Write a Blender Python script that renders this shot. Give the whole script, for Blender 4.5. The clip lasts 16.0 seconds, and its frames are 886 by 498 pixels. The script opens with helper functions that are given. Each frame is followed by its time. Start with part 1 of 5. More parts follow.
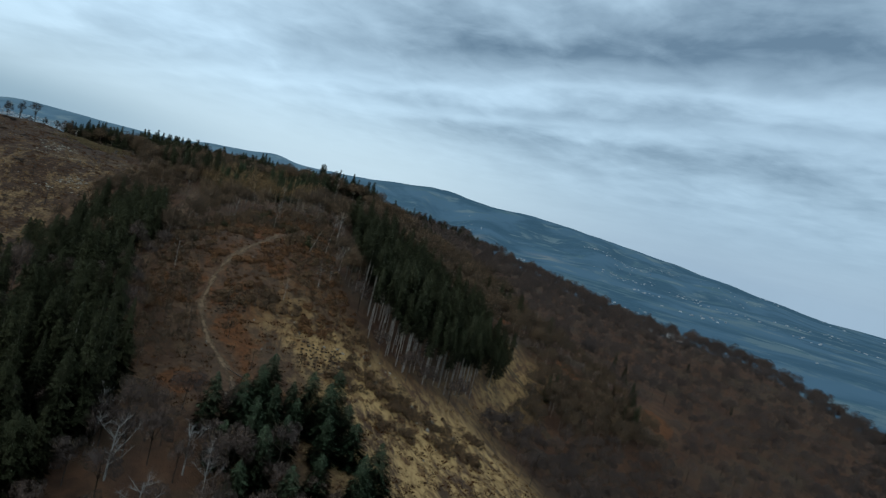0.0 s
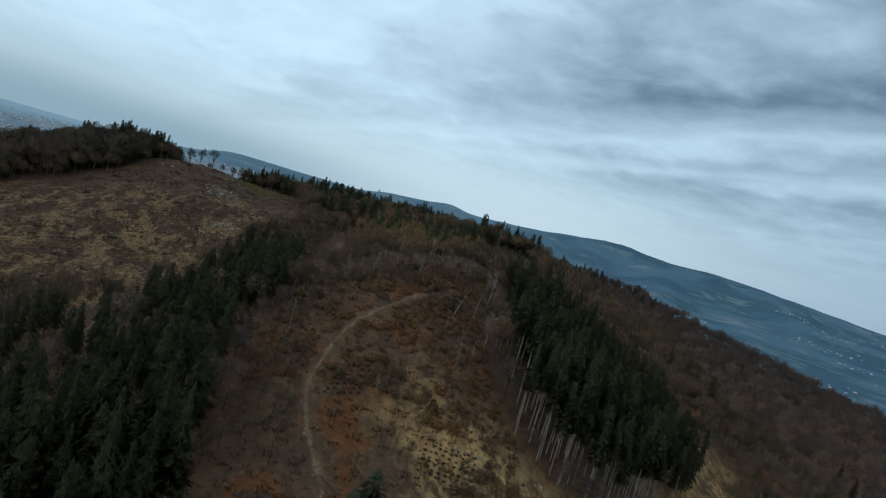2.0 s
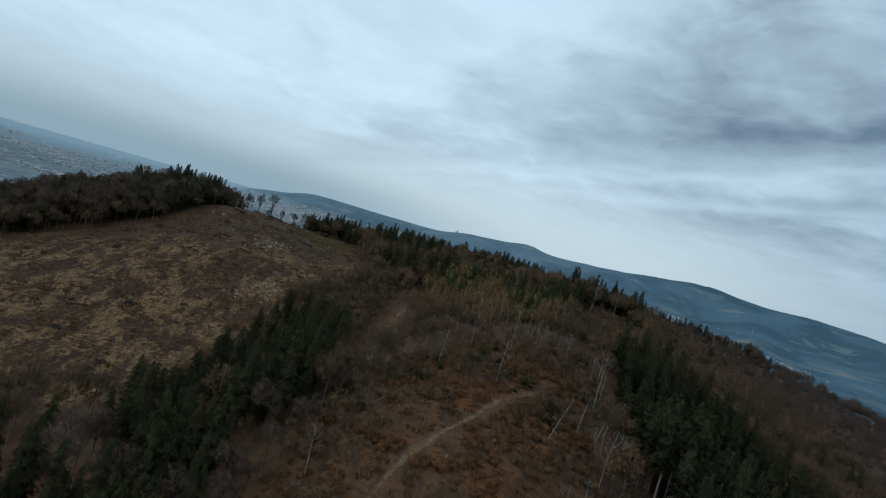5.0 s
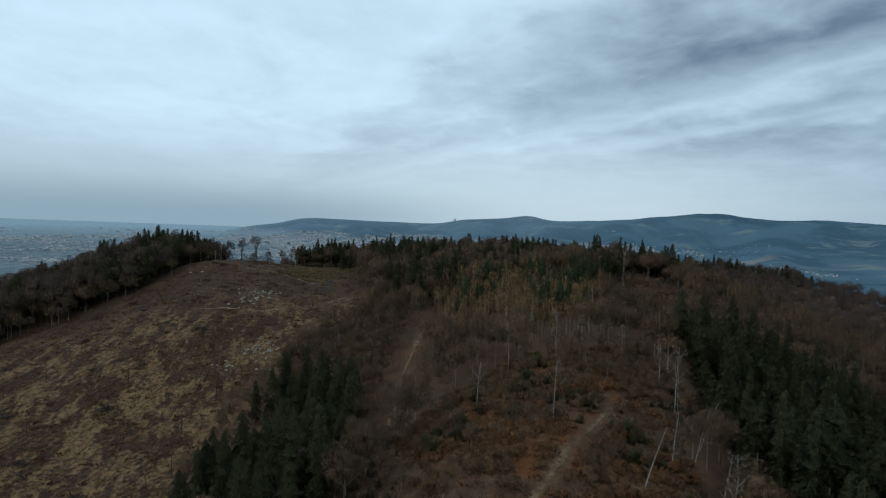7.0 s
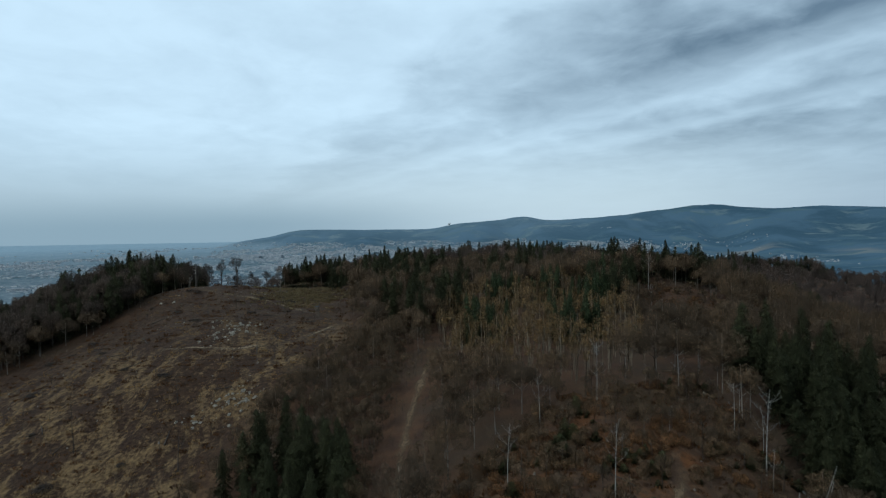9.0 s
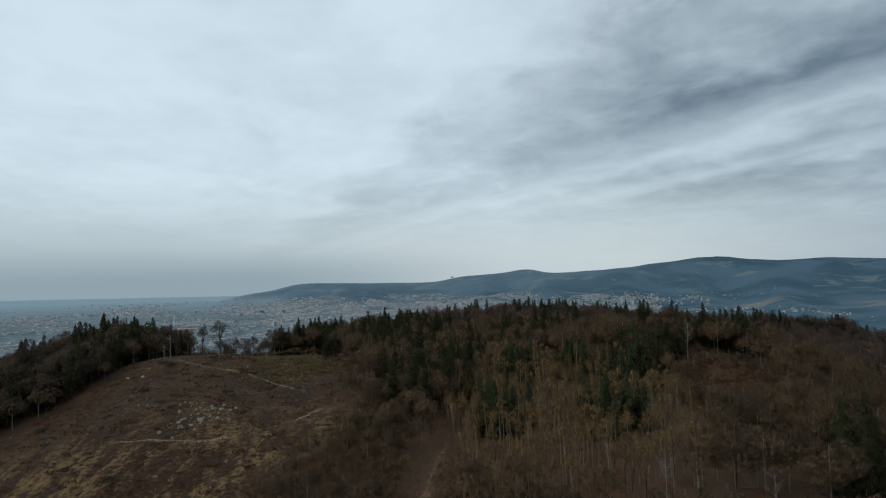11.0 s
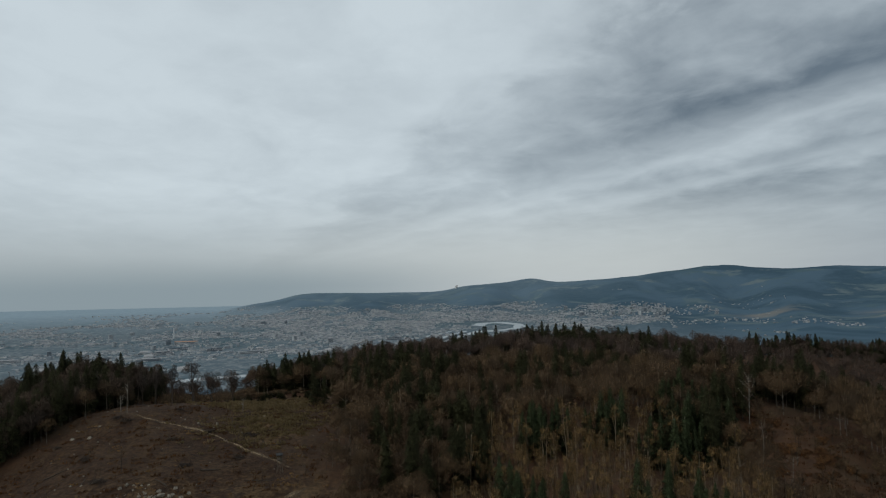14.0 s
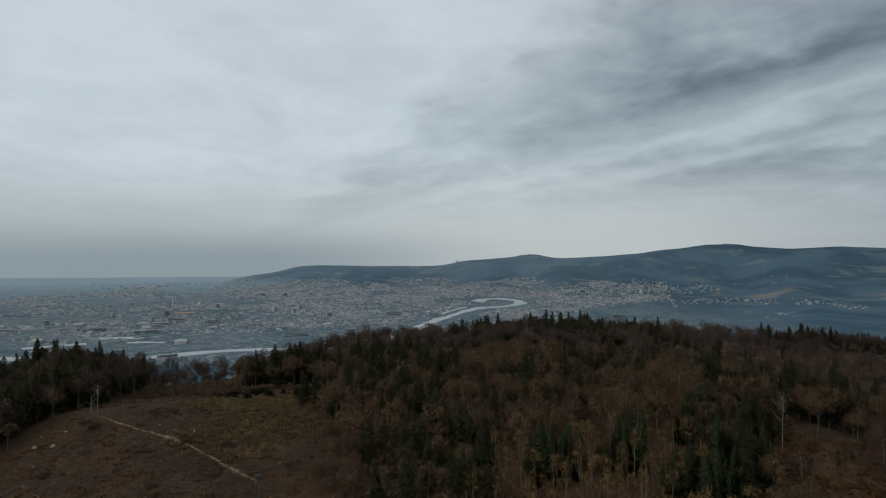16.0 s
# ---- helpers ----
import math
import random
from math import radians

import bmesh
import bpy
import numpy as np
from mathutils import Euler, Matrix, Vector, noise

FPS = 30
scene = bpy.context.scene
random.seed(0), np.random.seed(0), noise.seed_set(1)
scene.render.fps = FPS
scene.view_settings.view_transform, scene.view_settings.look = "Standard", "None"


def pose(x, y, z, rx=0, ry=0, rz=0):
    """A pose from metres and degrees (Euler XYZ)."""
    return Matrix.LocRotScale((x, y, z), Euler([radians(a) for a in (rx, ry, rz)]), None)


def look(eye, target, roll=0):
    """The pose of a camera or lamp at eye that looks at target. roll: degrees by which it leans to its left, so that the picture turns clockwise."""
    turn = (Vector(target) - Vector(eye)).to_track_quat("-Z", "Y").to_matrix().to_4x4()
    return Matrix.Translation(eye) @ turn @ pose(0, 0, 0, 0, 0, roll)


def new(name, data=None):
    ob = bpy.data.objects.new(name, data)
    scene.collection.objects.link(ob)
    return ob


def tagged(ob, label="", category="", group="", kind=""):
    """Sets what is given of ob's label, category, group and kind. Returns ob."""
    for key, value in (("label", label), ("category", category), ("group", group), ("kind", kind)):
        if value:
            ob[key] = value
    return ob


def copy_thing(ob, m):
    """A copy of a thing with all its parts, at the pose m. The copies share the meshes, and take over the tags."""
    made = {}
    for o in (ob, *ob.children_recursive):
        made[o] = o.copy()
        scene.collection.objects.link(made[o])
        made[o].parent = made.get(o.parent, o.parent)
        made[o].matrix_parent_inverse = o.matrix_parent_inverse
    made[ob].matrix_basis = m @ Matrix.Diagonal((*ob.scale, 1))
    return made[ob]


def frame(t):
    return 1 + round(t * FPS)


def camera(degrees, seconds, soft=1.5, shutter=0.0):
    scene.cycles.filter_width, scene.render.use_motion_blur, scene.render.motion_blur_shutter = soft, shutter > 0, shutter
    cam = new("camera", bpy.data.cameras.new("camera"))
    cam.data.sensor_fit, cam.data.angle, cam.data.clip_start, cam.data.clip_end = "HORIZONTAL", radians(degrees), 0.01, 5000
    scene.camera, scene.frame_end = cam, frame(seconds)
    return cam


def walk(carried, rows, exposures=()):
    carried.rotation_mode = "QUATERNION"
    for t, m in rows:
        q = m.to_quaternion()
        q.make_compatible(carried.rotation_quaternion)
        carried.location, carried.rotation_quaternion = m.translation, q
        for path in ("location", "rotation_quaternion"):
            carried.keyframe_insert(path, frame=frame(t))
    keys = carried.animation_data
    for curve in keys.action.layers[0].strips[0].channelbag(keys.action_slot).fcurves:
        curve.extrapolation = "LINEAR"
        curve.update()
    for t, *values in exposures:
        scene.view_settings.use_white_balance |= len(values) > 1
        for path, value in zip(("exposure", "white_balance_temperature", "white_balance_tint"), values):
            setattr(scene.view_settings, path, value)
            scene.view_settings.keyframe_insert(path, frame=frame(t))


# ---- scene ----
# seconds, place in metres, heading to the right of north, tilt and lean in degrees
FLIGHT = [
    (0, -13.83, -128.79, -11.55, 22.661, -3.648, 14.450),
    (0.5, -9.19, -118.95, -11.29, 17.897, -3.729, 14.378),
    (1, -5.34, -109.38, -10.83, 13.585, -3.530, 14.877),
    (1.5, -2.46, -100.09, -10.37, 10.382, -3.526, 15.114),
    (2, -0.29, -91.06, -9.80, 7.509, -3.240, 15.919),
    (2.5, 1.07, -81.95, -8.90, 5.199, -2.857, 17.041),
    (3, 1.77, -72.82, -7.94, 3.708, -2.495, 18.334),
    (3.5, 2.12, -63.78, -7.11, 2.312, -1.946, 19.811),
    (4, 1.57, -54.83, -6.66, 0.789, -1.657, 20.061),
    (6.5, 1.14, -16.19, -1.20, 0.463, -2.429, 5.108),
    (7, 0.56, -8.07, -0.57, 0.004, -2.578, 1.988),
    (7.5, 0.00, -0.00, 0.00, -0.000, -3.093, 0.459),
    (8, -0.52, 7.89, 0.57, 0.021, -3.850, 0.002),
    (8.5, -0.98, 15.81, 1.07, 0.304, -3.602, -0.848),
    (9, -1.27, 23.40, 1.37, 0.398, -2.185, -1.013),
    (9.5, -1.60, 30.92, 1.84, 0.437, -0.546, -1.110),
    (10, -1.92, 38.42, 2.46, 0.390, 0.667, -1.030),
    (12.5, -2.48, 73.99, 8.76, -0.072, 3.279, -1.532),
    (13, -2.52, 79.69, 10.18, -0.091, 3.234, -1.507),
    (13.5, -2.69, 85.09, 11.84, -0.081, 3.121, -1.375),
    (14, -2.62, 90.23, 13.55, -0.077, 3.033, -1.382),
    (14.5, -2.54, 95.19, 15.22, -0.112, 2.908, -1.281),
    (15, -2.62, 99.97, 16.95, -0.119, 2.631, -1.074),
    (15.5, -2.66, 104.57, 18.70, -0.152, 1.652, -0.806),
    (16, -2.68, 108.82, 20.37, -0.198, 0.738, -0.398),
]
cam = camera(67.20, 16.0, soft=1.2, shutter=0.3)


def flown(x, y, z, heading, tilt, lean):
    h, e = radians(heading), radians(tilt)
    way = (math.sin(h) * math.cos(e), math.cos(h) * math.cos(e), math.sin(e))
    return look((x, y, z), (x + 100 * way[0], y + 100 * way[1], z + 100 * way[2]), lean)


# the picture turns warmer and a little darker on the way
EXPOSURE = [(0.0, 0.1, 5450, 1), (2.0, 0.05, 5500, 1), (4.0, 0.0, 5620, 2), (7.0, 0.0, 5600, 2), (8.0, 0.0, 5490, 1), (9.0, 0.0, 5510, 1), (9.5, 0.0, 5720, 3), (10.2, 0.0, 5900, 4), (12.3, -0.27, 6470, 9), (16.0, -0.31, 6480, 9)]
walk(cam, [(t, flown(*p)) for t, *p in FLIGHT], EXPOSURE)
# ---- place ----
# ---------------------------------------------------------------- sky and sun
world = bpy.data.worlds.new("overcast_sky")
scene.world = world
world.use_nodes = True


class Nodes:
    """Short hand for building a node tree."""

    def __init__(self, tree):
        self.tree = tree
        tree.nodes.clear()

    def add(self, kind, inputs=None, **props):
        n = self.tree.nodes.new(kind)
        for k, v in props.items():
            setattr(n, k, v)
        for k, v in (inputs or {}).items():
            if isinstance(v, bpy.types.NodeSocket):
                self.tree.links.new(v, n.inputs[k])
            else:
                n.inputs[k].default_value = v
        return n

    def math(self, op, a, b=0.0, c=0.0, clamp=False):
        return self.add("ShaderNodeMath", {0: a, 1: b, 2: c}, operation=op, use_clamp=clamp).outputs[0]

    def noise(self, vec, scale, detail=4.0, rough=0.55, distort=0.0):
        return self.add("ShaderNodeTexNoise", {"Vector": vec, "Scale": scale, "Detail": detail, "Roughness": rough,
                                               "Distortion": distort}).outputs["Fac"]

    def mix(self, fac, a, b, blend="MIX"):
        n = self.add("ShaderNodeMix", data_type="RGBA", blend_type=blend)
        for i, v in ((0, fac), (6, a), (7, b)):
            if isinstance(v, bpy.types.NodeSocket):
                self.tree.links.new(v, n.inputs[i])
            else:
                n.inputs[i].default_value = v if i == 0 else (*v, 1.0)
        return n.outputs[2]

    def ramp(self, fac, lo, hi, smooth=True):
        return self.add("ShaderNodeMapRange", {0: fac, 1: lo, 2: hi, 3: 0.0, 4: 1.0},
                        interpolation_type="SMOOTHSTEP" if smooth else "LINEAR").outputs[0]


SUN_UP, SUN_ROUND = radians(36), radians(-115)
w = Nodes(world.node_tree)
sky = w.add("ShaderNodeTexSky", sky_type="NISHITA", sun_disc=False, sun_elevation=SUN_UP, sun_rotation=SUN_ROUND)
way = w.add("ShaderNodeTexCoord").outputs["Generated"]
xyz = w.add("ShaderNodeSeparateXYZ", {0: way}).outputs
up = w.math("MAXIMUM", xyz[2], 0.0)
# the layer of cloud as a level sheet: s across its streets, which run north-north-west, and l along them
low = w.math("MAXIMUM", up, 0.035)
over_x, over_y = w.math("DIVIDE", xyz[0], low), w.math("DIVIDE", xyz[1], low)
across = w.math("ADD", over_x, w.math("MULTIPLY", w.math("SUBTRACT", over_y, 4.33), 0.35))
along = w.math("SUBTRACT", w.math("MULTIPLY", over_y, 0.94), w.math("MULTIPLY", over_x, 0.35))
lane = w.add("ShaderNodeCombineXYZ", {0: across, 1: w.math("MULTIPLY", along, 0.5), 2: 0.0}).outputs[0]
# the finer heaps of cloud, seen less slanting than the sheet itself
deep = w.math("ADD", up, 0.13)
heap = w.add("ShaderNodeMapping", {"Vector": w.add("ShaderNodeCombineXYZ", {0: w.math("DIVIDE", xyz[0], deep), 1: w.math("DIVIDE", xyz[1], deep), 2: 0.0}).outputs[0],
                                   "Rotation": (0, 0, radians(17)), "Scale": (1.0, 0.8, 1.0), "Location": (0.4, 1.9, 0.0)}).outputs[0]
big = w.noise(lane, 0.45, 3.0, 0.5, 0.2)
wisp = w.noise(heap, 1.7, 7.0, 0.55, 0.35)
fine = w.noise(heap, 5.5, 5.0, 0.55, 0.5)
bent = w.math("ADD", across, w.math("ADD", w.math("MULTIPLY", w.math("SUBTRACT", big, 0.5), 1.5), w.math("MULTIPLY", w.math("SUBTRACT", wisp, 0.5), 1.7)))
street = w.add("ShaderNodeValToRGB", {0: w.math("ADD", w.math("DIVIDE", bent, 16.0), 0.5)})
street.color_ramp.interpolation = "EASE"
STREETS = [(-8.0, 0.34), (-4.0, 0.24), (-1.6, 0.08), (-0.75, 0.26), (-0.3, 0.18), (0.0, 0.30), (0.32, 0.58), (0.8, 0.74), (1.4, 0.86), (1.85, 0.62), (2.3, 0.36), (3.0, 0.56),
           (3.6, 0.40), (4.6, 0.62), (8.0, 0.50)]
for k, (at_s, grey) in enumerate(STREETS):
    knot = street.color_ramp.elements[k] if k < 2 else street.color_ramp.elements.new(at_s / 16 + 0.5)
    knot.position, knot.color = at_s / 16 + 0.5, (grey, grey, grey, 1)
bank = w.math("MULTIPLY", street.outputs[0], w.math("ADD", 0.44, w.math("MULTIPLY", w.ramp(w.math("ADD", xyz[0], w.math("MULTIPLY", up, 0.35)), 0.06, 0.52), 0.66)))
ripple = w.math("ADD", w.math("MULTIPLY", w.math("SUBTRACT", wisp, 0.5), 0.9), w.math("MULTIPLY", w.math("SUBTRACT", fine, 0.5), 0.40))
thick = w.math("ADD", bank, w.math("MULTIPLY", ripple, w.math("ADD", 0.46, w.math("MULTIPLY", bank, 0.75))), clamp=True)
cloud = w.mix(thick, (0.74, 0.83, 0.885), (0.155, 0.20, 0.245))
rim = w.ramp(up, 0.02, 0.15)
veil = w.mix(w.ramp(xyz[0], -0.45, 0.1), (0.45, 0.51, 0.545), (0.62, 0.67, 0.685))
veil = w.mix(w.ramp(xyz[0], 0.25, 0.72), veil, (0.37, 0.43, 0.50))
cloud = w.mix(w.math("ADD", w.math("MULTIPLY", rim, 0.9), 0.1), veil, cloud)
# a bank of damp air lies over the plain to the west
damp = w.math("MULTIPLY", w.ramp(up, 0.055, 0.0), w.ramp(xyz[0], 0.2, -0.3))
cloud = w.mix(w.math("MULTIPLY", damp, 0.85), cloud, (0.285, 0.365, 0.415))
clear = w.mix(1.0, sky.outputs[0], (0.12, 0.12, 0.12), "MULTIPLY")
cover = w.mix(0.93, clear, cloud)
back = w.add("ShaderNodeBackground", {"Color": cover, "Strength": 1.0})
w.add("ShaderNodeOutputWorld", {"Surface": back.outputs[0]})

sun_data = bpy.data.lights.new("sun", "SUN")
sun_data.energy, sun_data.angle, sun_data.color = 0.5, radians(20), (1.0, 0.96, 0.9)
sun = new("sun", sun_data)
sun.matrix_world = look((-730, -340, 585), (0, 0, 0))


# ---------------------------------------------------------------- materials
def material(name):
    m = bpy.data.materials.new(name)
    m.use_nodes = True
    return m, Nodes(m.node_tree)


def finish(n, colour, rough=0.9, bump=None, depth=0.2, **more):
    ins = {"Base Color": colour if isinstance(colour, bpy.types.NodeSocket) else (*colour, 1), "Roughness": rough,
           "Specular IOR Level": more.get("gloss", 0.15), "Metallic": more.get("metal", 0.0)}
    if bump is not None:
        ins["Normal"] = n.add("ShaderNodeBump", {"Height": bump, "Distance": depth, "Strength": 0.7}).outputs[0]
    b = n.add("ShaderNodeBsdfPrincipled", ins)
    n.add("ShaderNodeOutputMaterial", {"Surface": b.outputs[0]})


def plain(name, a, b, scale=2.0, rough=0.85, depth=0.05, **more):
    """A surface that wavers between two colours at two scales, with fine relief."""
    m, n = material(name)
    p = n.add("ShaderNodeTexCoord").outputs["Object"]
    f = n.noise(p, scale, 6, 0.6)
    g = n.noise(p, scale * 0.13, 3, 0.5)
    fac = n.math("ADD", n.math("MULTIPLY", n.ramp(f, 0.3, 0.7), 0.6), n.math("MULTIPLY", n.ramp(g, 0.35, 0.65), 0.4))
    finish(n, n.mix(fac, a, b), rough, f, depth, **more)
    return m


def toned(name, a, b, c, rough=0.9, **more):
    """For plants: each tree has its own tone, each twig or needle spray its own shade of it."""
    m, n = material(name)
    tone = n.add("ShaderNodeAttribute", attribute_name="tone").outputs["Fac"]
    own = n.add("ShaderNodeObjectInfo").outputs["Random"]
    isle = n.add("ShaderNodeNewGeometry").outputs["Random Per Island"]
    t = n.math("FRACT", n.math("ADD", tone, own))
    colour = n.mix(t, a, b)
    colour = n.mix(n.math("MULTIPLY", isle, 0.3), colour, c)
    finish(n, colour, rough, **more)
    return m


def ground_material():
    m, n = material("forest_ground")
    p = n.add("ShaderNodeTexCoord").outputs["Object"]
    mask = n.add("ShaderNodeSeparateColor", {0: n.add("ShaderNodeAttribute", attribute_name="cover").outputs["Color"]}).outputs
    down = n.add("ShaderNodeMapping", {"Vector": p, "Rotation": (0, 0, radians(14)), "Scale": (1.0, 0.42, 1.0)}).outputs[0]
    wide, mid, fine = n.noise(p, 0.045, 4, 0.6), n.noise(p, 0.22, 5, 0.65, 0.4), n.noise(p, 2.6, 5, 0.7)
    tuft = n.noise(down, 0.13, 7, 0.70, 0.6)
    speck, brush = n.noise(p, 0.9, 6, 0.72, 0.3), n.noise(down, 0.46, 6, 0.7, 0.5)
    litter = n.mix(n.ramp(mid, 0.35, 0.68), (0.056, 0.028, 0.016), (0.105, 0.052, 0.026))
    litter = n.mix(n.ramp(wide, 0.42, 0.70), litter, (0.070, 0.045, 0.026))
    straw = n.mix(n.ramp(speck, 0.36, 0.66), (0.086, 0.050, 0.023), (0.210, 0.130, 0.057))
    bracken = n.mix(n.ramp(speck, 0.34, 0.68), (0.021, 0.0108, 0.0058), (0.064, 0.033, 0.0165))
    rust = n.mix(n.ramp(speck, 0.35, 0.65), (0.072, 0.028, 0.010), (0.146, 0.057, 0.019))
    grey_brush = n.mix(n.ramp(speck, 0.32, 0.68), (0.058, 0.033, 0.019), (0.130, 0.076, 0.041))
    sand = n.mix(n.ramp(brush, 0.34, 0.62), (0.160, 0.090, 0.033), (0.405, 0.252, 0.098))
    patch = n.ramp(n.math("ADD", n.math("MULTIPLY", tuft, 0.62), n.math("ADD", n.math("MULTIPLY", brush, 0.30), n.math("MULTIPLY", speck, 0.20))), 0.518, 0.636)
    dry = n.add("ShaderNodeAttribute", attribute_name="straw").outputs["Fac"]
    meadow = n.mix(n.math("MULTIPLY", patch, dry), bracken, straw)
    colour = n.mix(mask[0], litter, meadow)
    colour = n.mix(n.math("MULTIPLY", mask[1], n.ramp(brush, 0.40, 0.60)), colour, grey_brush)
    colour = n.mix(n.math("MULTIPLY", n.ramp(mask[1], 0.1, 0.8), n.ramp(n.math("ADD", tuft, n.math("MULTIPLY", n.math("SUBTRACT", mask[1], 0.8), 1.2)), 0.46, 0.60)), colour, rust)
    colour = n.mix(n.math("MULTIPLY", mask[2], n.ramp(n.math("ADD", n.math("MULTIPLY", tuft, 0.6), n.math("MULTIPLY", brush, 0.4)), 0.40, 0.545)), colour, sand)
    colour = n.mix(n.math("MULTIPLY", n.ramp(fine, 0.55, 0.8), 0.28), colour, (0.080, 0.058, 0.036))
    finish(n, colour, 0.95, n.math("ADD", fine, n.math("MULTIPLY", tuft, 2.0)), 0.5)
    return m


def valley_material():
    """Woods, meadows and built-up land of the far valley; haze is painted into the cool grey-green and blue."""
    m, n = material("hazed_valley")
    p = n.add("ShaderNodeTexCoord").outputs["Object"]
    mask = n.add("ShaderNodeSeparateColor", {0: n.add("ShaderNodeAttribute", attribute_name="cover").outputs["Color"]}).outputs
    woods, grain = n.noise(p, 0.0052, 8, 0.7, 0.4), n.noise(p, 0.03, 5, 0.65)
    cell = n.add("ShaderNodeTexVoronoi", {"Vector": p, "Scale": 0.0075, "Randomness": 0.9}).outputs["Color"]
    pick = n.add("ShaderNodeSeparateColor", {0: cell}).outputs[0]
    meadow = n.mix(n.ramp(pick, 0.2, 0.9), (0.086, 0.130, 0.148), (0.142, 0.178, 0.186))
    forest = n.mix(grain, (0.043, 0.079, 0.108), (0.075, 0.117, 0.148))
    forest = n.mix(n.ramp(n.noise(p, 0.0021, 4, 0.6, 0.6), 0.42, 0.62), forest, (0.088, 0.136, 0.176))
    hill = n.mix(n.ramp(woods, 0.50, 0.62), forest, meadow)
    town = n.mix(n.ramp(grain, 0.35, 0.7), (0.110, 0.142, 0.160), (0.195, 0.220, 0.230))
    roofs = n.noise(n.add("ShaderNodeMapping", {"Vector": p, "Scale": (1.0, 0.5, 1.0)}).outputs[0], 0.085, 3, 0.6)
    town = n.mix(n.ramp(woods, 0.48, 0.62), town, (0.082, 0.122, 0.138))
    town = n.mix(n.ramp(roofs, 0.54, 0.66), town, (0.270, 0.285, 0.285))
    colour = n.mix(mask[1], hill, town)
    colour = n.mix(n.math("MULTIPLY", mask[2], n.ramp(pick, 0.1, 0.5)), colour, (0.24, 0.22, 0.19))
    # mask[0] paints pale distance haze over the land's own colour
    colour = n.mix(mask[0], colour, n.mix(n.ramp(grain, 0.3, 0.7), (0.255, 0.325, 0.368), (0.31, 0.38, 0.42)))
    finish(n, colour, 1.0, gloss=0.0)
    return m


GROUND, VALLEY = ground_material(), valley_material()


def fuzzy(name, a, b, c, open_share, grain=8.0, stretch=0.45):
    """Fine twigs too thin to build one by one: a lacework of twig and gap over the clumps of a crown."""
    m, n = material(name)
    p = n.add("ShaderNodeTexCoord").outputs["Object"]
    tall = n.add("ShaderNodeMapping", {"Vector": p, "Scale": (1.0, 1.0, stretch)}).outputs[0]
    lace = n.math("ADD", n.math("MULTIPLY", n.noise(tall, grain, 2, 0.7), 0.6), n.math("MULTIPLY", n.noise(p, 1.3, 2, 0.5), 0.4))
    tone = n.add("ShaderNodeAttribute", attribute_name="tone").outputs["Fac"]
    own = n.add("ShaderNodeObjectInfo").outputs["Random"]
    colour = n.mix(n.math("FRACT", n.math("ADD", tone, own)), a, b)
    colour = n.mix(n.math("MULTIPLY", n.ramp(n.noise(p, 1.1, 4, 0.6), 0.3, 0.7), 0.45), colour, c)
    body = n.add("ShaderNodeBsdfPrincipled", {"Base Color": colour, "Roughness": 0.95, "Specular IOR Level": 0.05})
    gap = n.add("ShaderNodeBsdfTransparent")
    mixed = n.add("ShaderNodeMixShader", {0: n.ramp(lace, open_share - 0.10, open_share + 0.16), 1: gap.outputs[0], 2: body.outputs[0]})
    n.add("ShaderNodeOutputMaterial", {"Surface": mixed.outputs[0]})
    return m


NEEDLES = fuzzy("spruce_needles", (0.0125, 0.0140, 0.0062), (0.027, 0.0275, 0.0118), (0.042, 0.038, 0.018), 0.46, 6.5)
STAND_NEEDLES = fuzzy("stand_needles", (0.020, 0.0225, 0.0105), (0.038, 0.0385, 0.0175), (0.052, 0.047, 0.023), 0.47, 6.5)
FIR = fuzzy("blue_green_needles", (0.030, 0.041, 0.021), (0.048, 0.060, 0.030), (0.066, 0.078, 0.042), 0.49, 7.0)
CLUMPS = fuzzy("twig_lacework", (0.064, 0.042, 0.026), (0.126, 0.076, 0.039), (0.086, 0.059, 0.037), 0.53, 8.0, 0.22)
# darker copy of CLUMPS: shade and picture-edge darkening put into the colour
SHADY_CLUMPS = fuzzy("shaded_twig_lacework", (0.042, 0.030, 0.023), (0.080, 0.053, 0.036), (0.056, 0.041, 0.031), 0.50, 8.0, 0.22)
MAUVE_CLUMPS = fuzzy("grey_twig_lacework", (0.056, 0.040, 0.033), (0.108, 0.070, 0.050), (0.076, 0.056, 0.045), 0.53, 8.0, 0.22)
LARCH_CLUMPS = fuzzy("larch_lacework", (0.140, 0.081, 0.034), (0.228, 0.135, 0.054), (0.104, 0.065, 0.031), 0.54, 8.0, 0.16)
TWIGS = toned("bare_twigs", (0.080, 0.054, 0.031), (0.142, 0.090, 0.044), (0.090, 0.066, 0.042))
DARK_TWIGS = toned("dark_twigs", (0.040, 0.030, 0.024), (0.062, 0.046, 0.034), (0.034, 0.026, 0.022))
LARCH = toned("larch_twigs", (0.150, 0.098, 0.046), (0.215, 0.140, 0.064), (0.110, 0.074, 0.040))
PALE = toned("birch_twigs", (0.14, 0.12, 0.105), (0.20, 0.175, 0.155), (0.09, 0.075, 0.065))
DARK_BARK = plain("damp_dark_bark", (0.040, 0.031, 0.025), (0.085, 0.068, 0.055), 3.0, 0.9, 0.04)
BARK = plain("grey_brown_bark", (0.13, 0.105, 0.085), (0.25, 0.21, 0.17), 3.0, 0.9, 0.04)
STAND_BARK = plain("pale_spruce_bark", (0.14, 0.114, 0.094), (0.30, 0.252, 0.208), 2.5, 0.9, 0.04)
BIRCH = plain("pale_birch_bark", (0.17, 0.150, 0.128), (0.42, 0.385, 0.335), 2.5, 0.8, 0.02)
